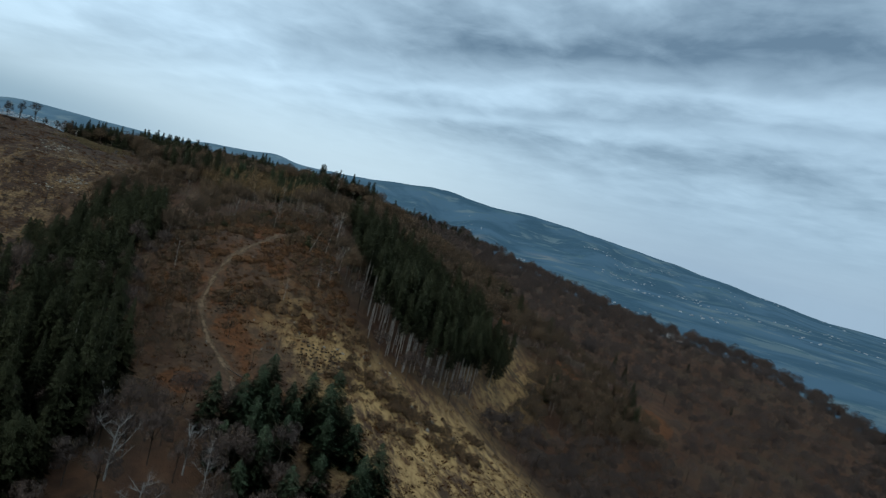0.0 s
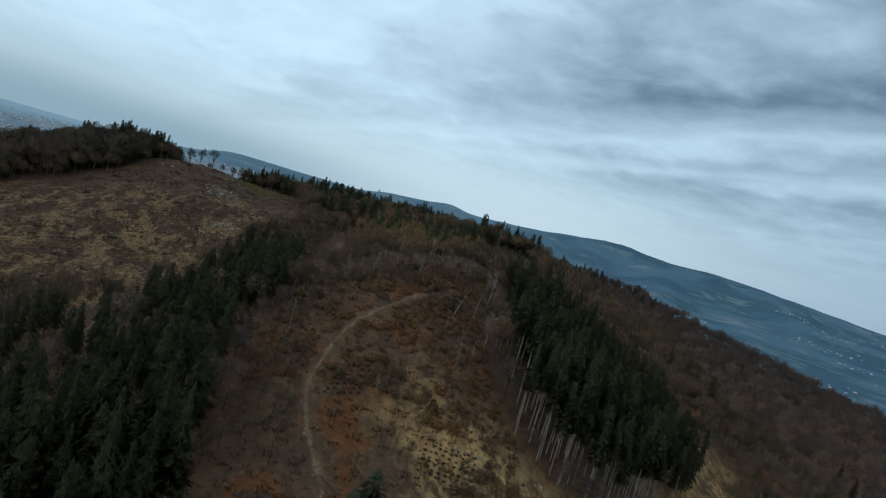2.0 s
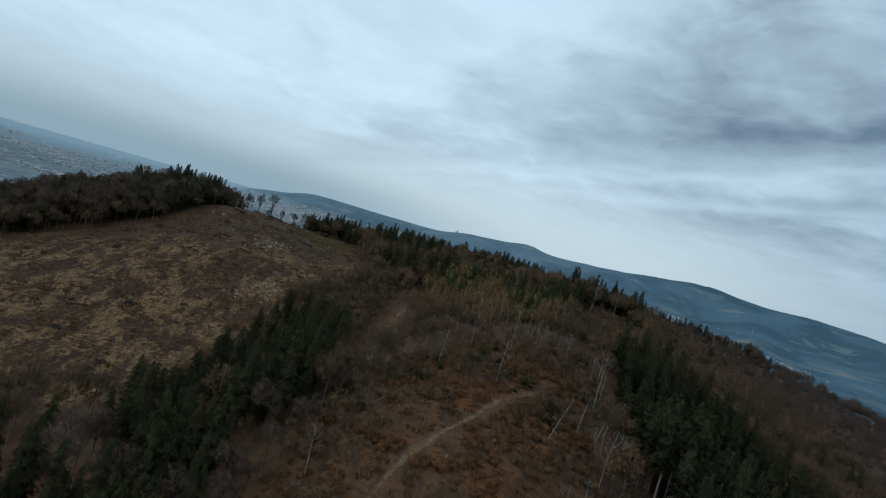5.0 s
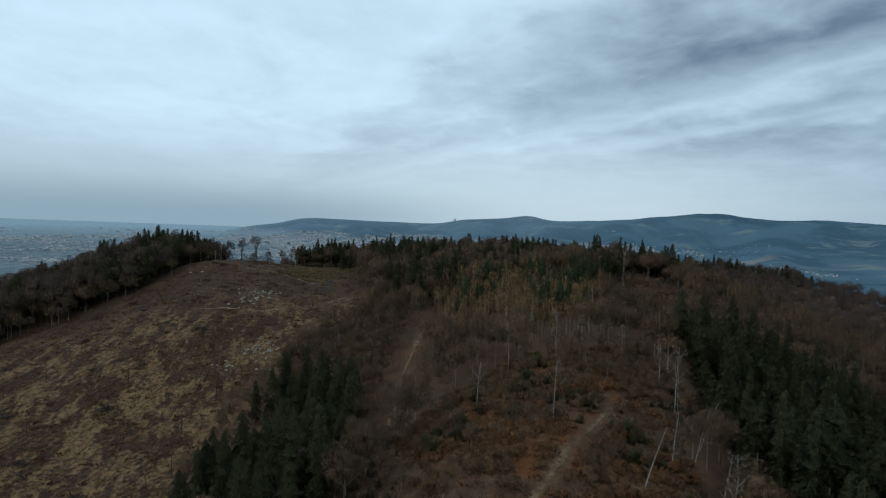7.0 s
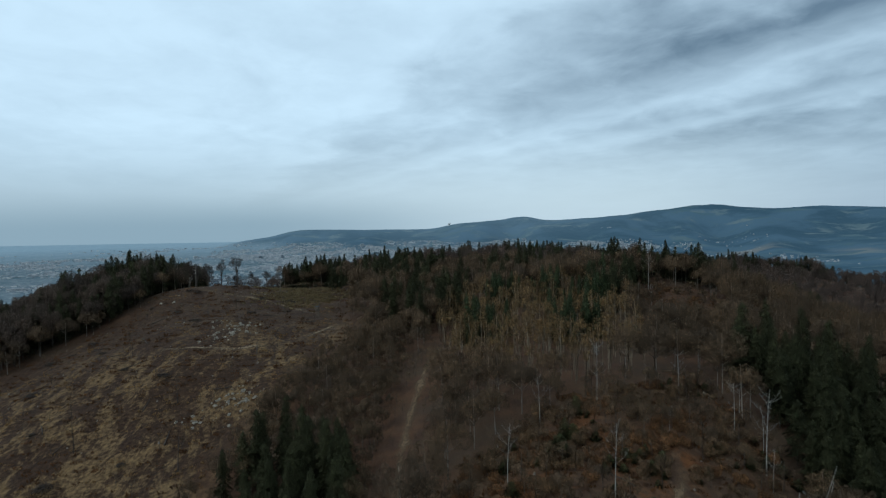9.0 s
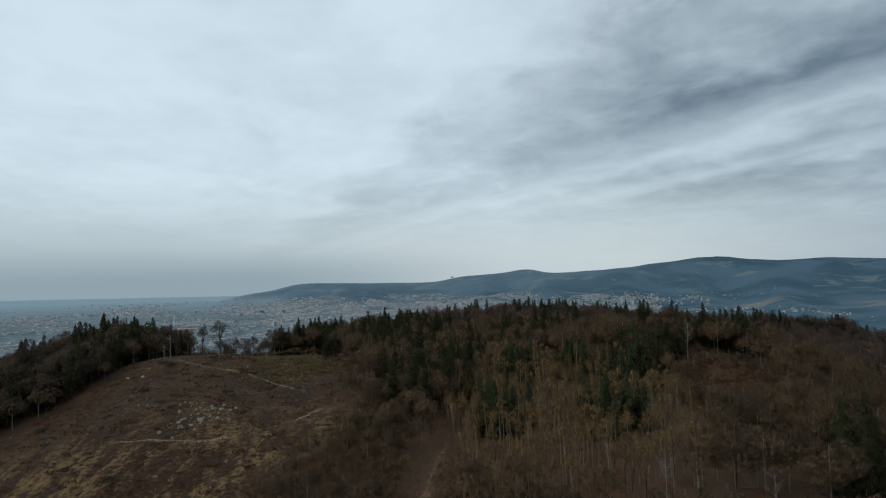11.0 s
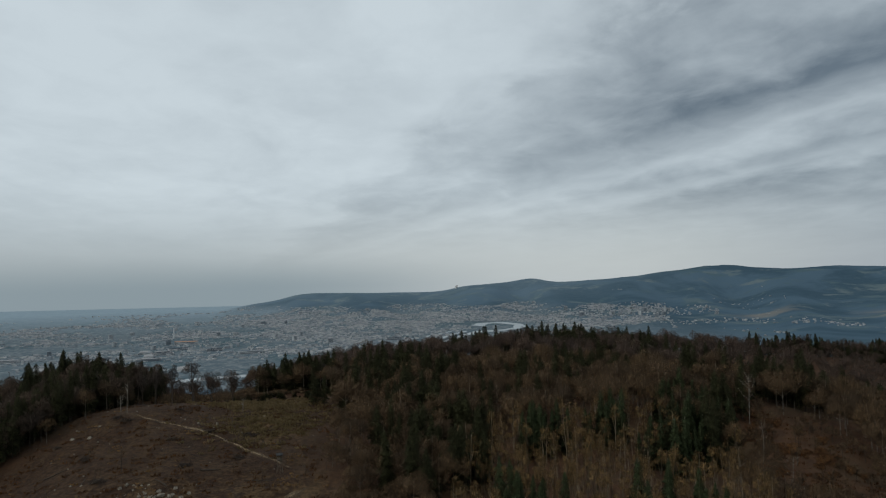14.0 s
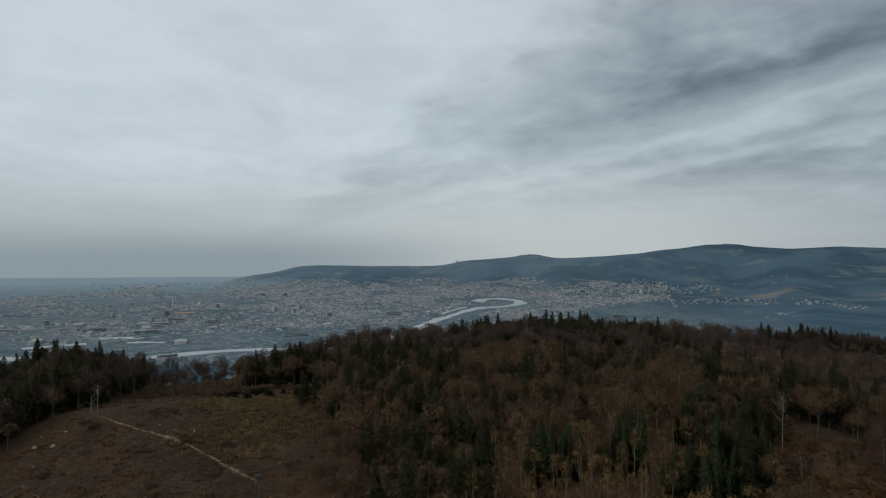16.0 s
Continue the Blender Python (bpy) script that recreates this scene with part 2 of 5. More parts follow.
STONE = plain("weathered_limestone", (0.075, 0.060, 0.044), (0.400, 0.340, 0.262), 2.6, 0.9, 0.12)


def track_material(name, dark, pale, solid):
    """Trodden earth that thins out into the grass at its edges."""
    m, n = material(name)
    p = n.add("ShaderNodeTexCoord").outputs["Object"]
    f, g = n.noise(p, 1.4, 6, 0.7), n.noise(p, 0.16, 3, 0.6)
    bare = n.add("ShaderNodeAttribute", attribute_name="bare").outputs["Fac"]
    colour = n.mix(n.ramp(f, 0.3, 0.7), dark, pale)
    body = n.add("ShaderNodeBsdfPrincipled", {"Base Color": colour, "Roughness": 0.95, "Specular IOR Level": 0.1})
    gap = n.add("ShaderNodeBsdfTransparent")
    worn = n.math("ADD", n.math("MULTIPLY", bare, 1.5), n.math("ADD", n.math("MULTIPLY", n.math("SUBTRACT", f, 0.5), 1.8), n.math("MULTIPLY", n.math("SUBTRACT", g, 0.55), 2.6)))
    mixed = n.add("ShaderNodeMixShader", {0: n.math("MULTIPLY", n.ramp(worn, 0.20, 1.5), solid), 1: gap.outputs[0], 2: body.outputs[0]})
    n.add("ShaderNodeOutputMaterial", {"Surface": mixed.outputs[0]})
    return m


DIRT = track_material("trodden_track", (0.115, 0.077, 0.046), (0.250, 0.178, 0.108), 0.95)
EARTH = track_material("earthen_track", (0.090, 0.055, 0.030), (0.184, 0.120, 0.068), 0.9)
CUT = plain("cut_wood", (0.13, 0.09, 0.055), (0.24, 0.18, 0.11), 4.0, 0.85, 0.02)
WATER, wn = material("river_water")
wp = wn.add("ShaderNodeTexCoord").outputs["Object"]
finish(wn, (0.30, 0.325, 0.33), 0.35, wn.noise(wp, 0.05, 3), 0.4, gloss=0.5)


# ---------------------------------------------------------------- the lie of the land
HILLS = [
    (20, 460, 160, 22.2), (340, 500, 160, 22.1), (20, 80, 50, 18.1), (-160, 320, 75, 17.9),
    (420, 220, 110, 28.2), (200, 20, 110, -22.8), (40, 640, 110, 21.0), (60, 180, 50, 10.4),
    (-160, 20, 75, -15.8), (280, 640, 160, 28.0), (-60, 120, 50, -8.6), (0, -20, 50, 10.0),
    (-80, 240, 50, 7.4), (-180, 460, 75, 12.3), (100, 280, 50, 9.7), (400, 400, 160, 17.6),
    (120, 60, 50, -11.7), (200, 200, 50, -8.7), (-60, 560, 35, 11.0), (160, 560, 110, 16.0),
    (-100, 300, 35, 8.4), (-160, 380, 35, 10.4), (40, 140, 35, 6.4), (-62, 525, 70, 8.0),
    (262, 515, 50, 6.0),
    (45, 480, 55, 2.0), (-120, 220, 60, 0.8), (-120, 280, 60, -0.6), (-60, 220, 60, 1.7), (-60, 340, 60, 1.2), (0, 40, 60, 1.4), (0, 100, 60, 0.6),
    (0, 160, 60, 1.3), (0, 220, 60, 1.7), (60, 40, 60, -0.9), (60, 100, 60, -0.8), (60, 280, 60, 4.3), (-120, 240, 32, -0.8),
    (-120, 280, 32, -1.1), (-80, 160, 32, -1.6), (-80, 200, 32, 1.0), (-80, 240, 32, 1.1), (-40, 200, 32, 0.5), (-40, 240, 32, -1.7),
    (0, 40, 32, 0.8), (0, 80, 32, 1.0), (0, 160, 32, 1.2), (40, 40, 32, -0.7), (40, 120, 32, -0.7), (40, 280, 32, 0.9), (80, 280, 32, 1.5),
]
# the far range: bearing to the right of north in degrees, height of its crest above the eye's level, as a slope
CREST_LINE = [
    (-40, -3.0), (-19, -1.6), (-15, -0.80), (-11.6, -0.26), (-9, -0.35), (-5, -0.42), (-1.5, -0.45), (2.5, 0.05), (5, 0.22), (7.1, 0.52), (9.5, 0.12),
    (12.5, 0.25), (15.5, 0.42), (18, 0.80), (22, 1.17), (25, 0.85), (27, 0.70), (30, 0.87), (33, 0.70), (36, 0.42), (39, 0.15), (42, -0.25), (46, -0.78),
    (50, -1.35), (54, -1.80), (58, -2.20), (64, -2.40), (75, -1.6), (90, -1.2),
]
# nearer rises before it: east, north, half width across and along, height over the plain
RANGE = [(1150, 3550, 330, 300, 22), (1750, 3000, 420, 330, 36), (2500, 2700, 500, 400, 40), (-420, 3900, 260, 180, 26), (330, 3900, 300, 200, 30), (950, 3900, 300, 260, 34)]
PLAIN = -150.0


def plain_at(x, y):
    """Height of the wide valley floor, which rises gently towards the horizon and falls to the east."""
    x, y = np.asarray(x, float), np.asarray(y, float)
    u = np.clip((np.hypot(x, y - 100) - 1500) / 3300, 0, 1)
    e = np.clip((x - 1500) / 2200, 0, 1)
    return PLAIN + 42 * u * u * (1.9 - 0.9 * u) - 62 * e * e * (3 - 2 * e)


def range_at(x, y):
    """Height of the far range over the valley floor: a crest with spurs that run down towards the plain."""
    bearing, r = np.degrees(np.arctan2(x, y - 16)), np.hypot(x, y - 16)
    total, share = 0.0, 1e-9
    knots = CREST_LINE
    for k, (b, slope) in enumerate(knots):
        gap = (knots[min(k + 1, len(knots) - 1)][0] - knots[max(k - 1, 0)][0]) / 2
        w = np.exp(-((bearing - b) / (0.62 * min(gap, 6))) ** 2) + 1e-12
        total, share = total + w * slope, share + w
    crest = 1.1 + 4480 * np.tan(np.radians(total / share)) - plain_at(x, y)
    spur = np.sin(np.radians(bearing) * 31 + 1.3 * np.sin(np.radians(bearing) * 12)) + 0.6 * np.sin(np.radians(bearing) * 67 + 2 + r * 0.002)
    front = np.maximum(4480 - r, 0) / (900 + 210 * spur)
    back = np.maximum(r - 4480, 0) / 260
    fold = 1 + 0.10 * np.sin(x * 0.011 + y * 0.004) * np.sin(y * 0.013 - x * 0.003) * np.clip(front * 3, 0, 1)
    return np.where(y > -1500, np.maximum(crest, 0) * (0.6 * np.exp(-(front * 1.5) ** 2) + 0.4 * np.exp(-(front * 0.8) ** 2)) * np.exp(-back ** 2) * fold, 0.0)


def land(x, y):
    """Height of the ground at arrays or numbers x, y."""
    x, y = np.asarray(x, float), np.asarray(y, float)
    z = PLAIN + 112 * np.exp(-((x - 10) / 400) ** 2 - ((y - 270) / 480) ** 2)
    for hx, hy, size, high in HILLS:
        z = z + high * np.exp(-((x - hx) ** 2 + (y - hy) ** 2) / size ** 2)
    for hx, hy, sx, sy, high in RANGE:
        far = high * np.exp(-((x - hx) / sx) ** 2 - ((y - hy) / sy) ** 2)
        z = z + far * (1 + 0.08 * np.sin(x * 0.011 + y * 0.004) * np.sin(y * 0.013 - x * 0.003) + 0.022 * np.sin(x * 0.031 + 2 * np.sin(y * 0.011)) * np.sin(y * 0.027 + 1.5 * np.sin(x * 0.017)))
    z = 6 * np.logaddexp(z / 6, plain_at(x, y) / 6) + range_at(x, y)
    rough = np.exp(-((x - 10) / 330) ** 2 - ((y - 200) / 330) ** 2)
    z = z + rough * (0.55 * np.sin(x * 0.21 + 1.3 * np.sin(y * 0.09)) * np.sin(y * 0.17 + np.sin(x * 0.08))
                     + 0.25 * np.sin(x * 0.55 + y * 0.31) * np.sin(y * 0.47 - x * 0.2))
    return z


def inside(x, y, outline):
    """Which of the points x, y lie within the outline."""
    x, y = np.asarray(x, float), np.asarray(y, float)
    hit = np.zeros(x.shape, bool)
    for (ax, ay), (bx, by) in zip(outline, outline[1:] + outline[:1]):
        if ay != by:
            hit ^= ((ay > y) != (by > y)) & (x < (bx - ax) * (y - ay) / (by - ay) + ax)
    return hit


def soft(x, y, outline, edge=6.0):
    """1 within the outline, 0 outside, with a ragged edge."""
    total = np.zeros(np.shape(x))
    for k in range(9):
        a = k * 0.698
        total += inside(x + edge * math.cos(a) * (0.4 + 0.6 * (k % 3) / 2), y + edge * math.sin(a) * (0.4 + 0.6 * (k % 2)), outline)
    return total / 9


CLEARING = [(-175, 95), (-75, 93), (-52, 96), (-46, 116), (-48, 130), (-50, 150), (-40, 185), (-31, 205), (-25, 226), (-25, 242), (-32, 258), (-36, 300), (-45, 345), (-80, 358),
            (-116, 335), (-118, 280), (-128, 258), (-165, 215), (-210, 170)]
SLOPE = [(-16, 14), (-14, 0), (0, -6), (25, -25), (70, -30), (95, 10), (70, 32), (46, 36), (40, 70), (42, 100), (52, 125), (50, 152),
         (22, 150), (0, 128), (-8, 95), (-14, 60)]
SANDY = [(14, 44), (26, 24), (22, -12), (42, -32), (78, -28), (98, 12), (86, 52), (120, 82), (150, 120), (140, 128), (110, 92),
         (78, 48), (50, 36), (34, 52)]
STAND = [(45, 50), (54, 44), (68, 48), (86, 62), (108, 86), (128, 108), (126, 142), (108, 168), (88, 180), (66, 172), (58, 158), (56, 130), (50, 104), (46, 76)]
WEST_STAND = [(-70, -50), (-34, -48), (-20, -24), (-15, 4), (-18, 14), (-18, 45), (-15, 72), (-13, 105), (-13, 128), (-24, 142), (-34, 154), (-42, 146), (-43, 128),
              (-40, 112), (-45, 96), (-58, 82), (-66, 60), (-72, 20)]
LARCHES = [(0, 176), (8, 158), (30, 152), (46, 166), (52, 205), (60, 250), (50, 272), (8, 268), (-2, 225)]


def steps(first, last, fine_from, fine_to, step, growth=1.055):
    mid = list(np.arange(fine_from, fine_to + step, step))
    lo, hi, d = [fine_from], [mid[-1]], step
    while lo[-1] > first:
        d = min(d * growth, 80)
        lo.append(max(lo[-1] - d, first))
    d = step
    while hi[-1] < last:
        d = min(d * growth, 80)
        hi.append(min(hi[-1] + d, last))
    return np.array(lo[:0:-1] + mid + hi[1:])


def sheet(name, xs, ys, height, mats, pick=None):
    gx, gy = np.meshgrid(xs, ys)
    gz = height(gx, gy)
    me = bpy.data.meshes.new(name)
    nx, ny = len(xs), len(ys)
    i = (np.arange(ny - 1)[:, None] * nx + np.arange(nx - 1)).ravel()
    faces = np.stack([i, i + 1, i + nx + 1, i + nx], 1)
    fill(me, np.stack([gx.ravel(), gy.ravel(), gz.ravel()], 1), faces)
    for m in mats:
        me.materials.append(m)
    if pick is not None:
        fx, fy = gx.ravel()[faces].mean(1), gy.ravel()[faces].mean(1)
        me.polygons.foreach_set("material_index", pick(fx, fy).astype(np.int32))
    me.polygons.foreach_set("use_smooth", np.ones(len(faces), bool))
    return me, gx.ravel(), gy.ravel()


def fill(me, verts, faces):
    """Vertices and equal-sided faces, as arrays, into a mesh."""
    k = faces.shape[1]
    me.vertices.add(len(verts))
    me.vertices.foreach_set("co", np.asarray(verts, np.float32).ravel())
    me.loops.add(faces.size)
    me.loops.foreach_set("vertex_index", np.asarray(faces, np.int32).ravel())
    me.polygons.add(len(faces))
    me.polygons.foreach_set("loop_start", np.arange(0, faces.size, k, dtype=np.int32))
    me.polygons.foreach_set("loop_total", np.full(len(faces), k, np.int32))
    me.update(calc_edges=True)


xs = steps(-4850, 4850, -180, 150, 2.4)
ys = steps(-3500, 4930, -70, 350, 2.4)
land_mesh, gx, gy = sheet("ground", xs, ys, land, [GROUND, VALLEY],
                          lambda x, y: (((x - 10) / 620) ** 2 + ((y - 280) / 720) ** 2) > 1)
cover_data = np.zeros((len(gx), 4), np.float32)
cover_data[:, 3] = 1
far_off = (((gx - 10) / 600) ** 2 + ((gy - 280) / 700) ** 2) > 1
flat_part = np.clip(1 - (land(gx, gy) - plain_at(gx, gy)) / 40, 0, 1)
built_up = flat_part * np.clip((900 - gx) / 450, 0, 1) * (gy > 1150)
cover_data[:, 0] = soft(gx, gy, CLEARING, 9) + 0.35 * soft(gx, gy, SLOPE, 8)
# haze put into the ground colour: plain and distant woods pale with distance
hazed_plain = flat_part * np.clip((np.hypot(gx, gy) - 2700) / 1900, 0, 1) * np.clip((100 - gx) / 1100, 0, 1)
hazed_woods = 0.30 * np.clip((np.hypot(gx, gy) - 3300) / 1300, 0, 1) * np.clip((1500 - gx) / 900, 0, 1)
cover_data[:, 0] = np.where(far_off, np.maximum(hazed_plain, hazed_woods), cover_data[:, 0])
glades = sum(1.5 * np.exp(-((gx - hx) / 9) ** 2 - ((gy - hy) / 10) ** 2) for hx, hy in ((168, 128), (212, 110), (206, 103), (140, 186), (150, 155)))
cover_data[:, 1] = np.where(far_off, built_up, np.maximum(glades + 0.8 * soft(gx, gy, SLOPE, 12) + 0.45 * soft(gx, gy, [(60, 200), (70, 196), (82, 220), (96, 245), (92, 268), (76, 272), (64, 262), (60, 235)], 6) + 0.8 * np.exp(-((gx - 48) / 14) ** 2 - ((gy - 158) / 9) ** 2), np.maximum(1.15 * np.exp(-((gx + 5) / 8) ** 2 - ((gy - 7) / 9) ** 2), 1.1 * np.exp(-((gx - 11) / 10) ** 2 - ((gy - 98) / 8) ** 2))))
brown_fields = 0.8 * np.exp(-((gx - 1230) / 90) ** 2 - ((gy - 2640) / 70) ** 2) + np.exp(-((gx - 478) / 55) ** 2 - ((gy - 1700) / 90) ** 2) + 0.6 * np.exp(-((gx - 1560) / 60) ** 2 - ((gy - 2500) / 80) ** 2)
cover_data[:, 2] = np.where(far_off, np.clip(brown_fields * 1.6, 0, 1), soft(gx, gy, SANDY, 13))
cover_data = np.clip(cover_data, 0, 1)
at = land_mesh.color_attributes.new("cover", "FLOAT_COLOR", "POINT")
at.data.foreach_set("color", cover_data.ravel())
at = land_mesh.attributes.new("straw", "FLOAT", "POINT")
at.data.foreach_set("value", np.maximum(1 - 0.85 * np.clip((gy - 0.25 * gx - 225) / 40, 0, 1), np.exp(-((gx + 68) / 19) ** 2 - ((gy - 336) / 13) ** 2) + 0.8 * np.exp(-((gx + 58 + 0.2 * (gy - 300)) / 12) ** 2 - ((gy - 298) / 24) ** 2)).astype(np.float32))
ground = tagged(new("ground", land_mesh), "wooded hill with brown leaf litter, clearings and valley", "ground", kind="structure")


def ribbon(name, route, width, mat, lift, label, category, wobble=0.15, step=2.0):
    """A strip that follows a route over the ground."""
    pts = []
    for (ax, ay), (bx, by) in zip(route, route[1:]):
        n = max(2, int(math.hypot(bx - ax, by - ay) / step))
        pts += [(ax + (bx - ax) * k / n, ay + (by - ay) * k / n) for k in range(n)]
    pts = np.array(pts + [route[-1]], float)
    for _ in range(max(3, int(8 / step))):
        pts[1:-1] = (pts[:-2] + 2 * pts[1:-1] + pts[2:]) / 4
    d = np.gradient(pts, axis=0)
    d /= np.linalg.norm(d, axis=1)[:, None]
    side = np.stack([-d[:, 1], d[:, 0]], 1)
    across = np.linspace(-0.5, 0.5, 5)
    wide = np.interp(np.linspace(0, 1, len(pts)), np.linspace(0, 1, len(np.atleast_1d(width))), np.atleast_1d(width)) * (1 + wobble * np.sin(np.arange(len(pts)) * 0.7) * np.sin(np.arange(len(pts)) * 0.23 + 1))
    v = pts[:, None, :] + side[:, None, :] * (across[None, :] * wide[:, None])[:, :, None]
    z = land(v[..., 0], v[..., 1]) + lift - lift * 2.2 * (np.abs(across) > 0.4)
    verts = np.concatenate([v, z[..., None]], 2).reshape(-1, 3)
    i = (np.arange(len(pts) - 1)[:, None] * 5 + np.arange(4)).ravel()
    me = bpy.data.meshes.new(name)
    fill(me, verts, np.stack([i, i + 1, i + 6, i + 5], 1))
    me.materials.append(mat)
    at = me.attributes.new("bare", "FLOAT", "POINT")
    ends = np.minimum(1, np.minimum(np.arange(len(pts)), np.arange(len(pts))[::-1]) / 6)
    at.data.foreach_set("value", ((1 - np.abs(across) * 2)[None, :] * ends[:, None]).ravel().astype(np.float32))
    me.polygons.foreach_set("use_smooth", np.ones(len(me.polygons), bool))
    return tagged(new(name, me), label, category, kind="structure")


GLADES = [(168, 128, 9), (212, 110, 12), (140, 186, 8), (150, 155, 6)]
TRACKS = [
    [(8, -18), (5, 12), (0, 28), (-2, 40), (1, 54), (5, 64), (14, 78), (24, 98), (31, 112), (36, 124)],
    [(-66, 20), (-55, 50), (-55, 83), (-50, 108), (-51, 125), (-44, 132), (-34, 140)],
    [(-10, 112), (-9, 125), (-8.5, 142), (-8, 157), (-5.5, 180), (-4, 195), (1, 215)],
    [(-106, 299), (-94, 292), (-83, 287), (-71, 281), (-64, 275), (-57, 270), (-50, 263), (-43, 257), (-36, 252)],
    [(-88, 218), (-76, 214), (-65, 212), (-55, 214), (-45, 217), (-42, 222)],
    [(-44, 219), (-42, 226), (-40, 233), (-36, 242), (-31, 247)],
]
WIDE = [3.1, 3.0, 3.2, 2.3, 2.0, 3.6]
for k, (route, wide) in enumerate(zip(TRACKS, WIDE)):
    ribbon("forest_track", route, wide, EARTH if k < 3 else DIRT, 0.12, "pale trodden dirt track winding over the hill", "track", 0.55)
RIVER = [(-1500, 1150), (-1000, 1215), (-765, 1236), (-600, 1226), (-510, 1236), (-440, 1296), (-390, 1322), (-300, 1335), (-200, 1365), (-125, 1450), (-80, 1590), (-60, 1750),
         (-12, 1940), (60, 2110), (118, 2270), (196, 2330), (258, 2420), (266, 2560), (205, 2670), (138, 2630), (108, 2480)]
ribbon("river", RIVER, [40, 52, 54, 50, 40, 44, 58, 56], WATER, 1.0, "wide pale grey river winding past the town", "river", 0.25, 15.0)
# two wheel ruts that run down the sandy strip
RUT = plain("damp_rut_soil", (0.040, 0.032, 0.018), (0.085, 0.066, 0.036), 1.5, 0.95, 0.05)
for side in (-0.95, 0.95):
    ribbon("wheel_rut", [(127 + side, 110), (132 + side, 98), (130 + side, 85), (132 + side, 75), (135 + side, 63), (141 + side, 48)], 0.8, RUT, 0.08, "dark damp wheel rut in pale grass", "track", 0.4)
# the basins of the harbour
for basin, wide in (([(-800, 1360), (-760, 1400), (-715, 1430)], 34), ([(-740, 1520), (-690, 1530), (-640, 1512)], 40), ([(-640, 1440), (-600, 1450), (-560, 1440)], 22),
                    ([(-20, 2060), (10, 2150), (60, 2230)], 22), ([(-70, 2120), (-30, 2230), (20, 2300)], 16)):
    ribbon("harbour_basin", basin, wide, WATER, 1.0, "pale grey water of a harbour basin", "water", 0.3, 10.0)


# ---------------------------------------------------------------- trees
def tube(path, radii, sides=5):
    """A tapered tube along a path: vertices and triangles."""
    path = np.asarray(path, float)
    v, f = [], []
    for k, (p, r) in enumerate(zip(path, radii)):
        d = path[min(k + 1, len(path) - 1)] - path[max(k - 1, 0)]
        d = d / np.linalg.norm(d)
        a = np.cross(d, (0.3, 1, 0.1))
        a /= np.linalg.norm(a)
        b = np.cross(d, a)
        v += [p + r * (a * math.cos(2 * math.pi * s / sides) + b * math.sin(2 * math.pi * s / sides)) for s in range(sides)]
    for k in range(len(path) - 1):
        for s in range(sides):
            i, j = k * sides + s, k * sides + (s + 1) % sides
            f += [(i, j, j + sides), (i, j + sides, i + sides)]
    return np.array(v), np.array(f)


def join(pieces):
    vs, fs, n = [], [], 0
    for v, f in pieces:
        vs.append(v)
        fs.append(np.asarray(f) + n)
        n += len(v)
    return np.concatenate(vs), np.concatenate(fs)


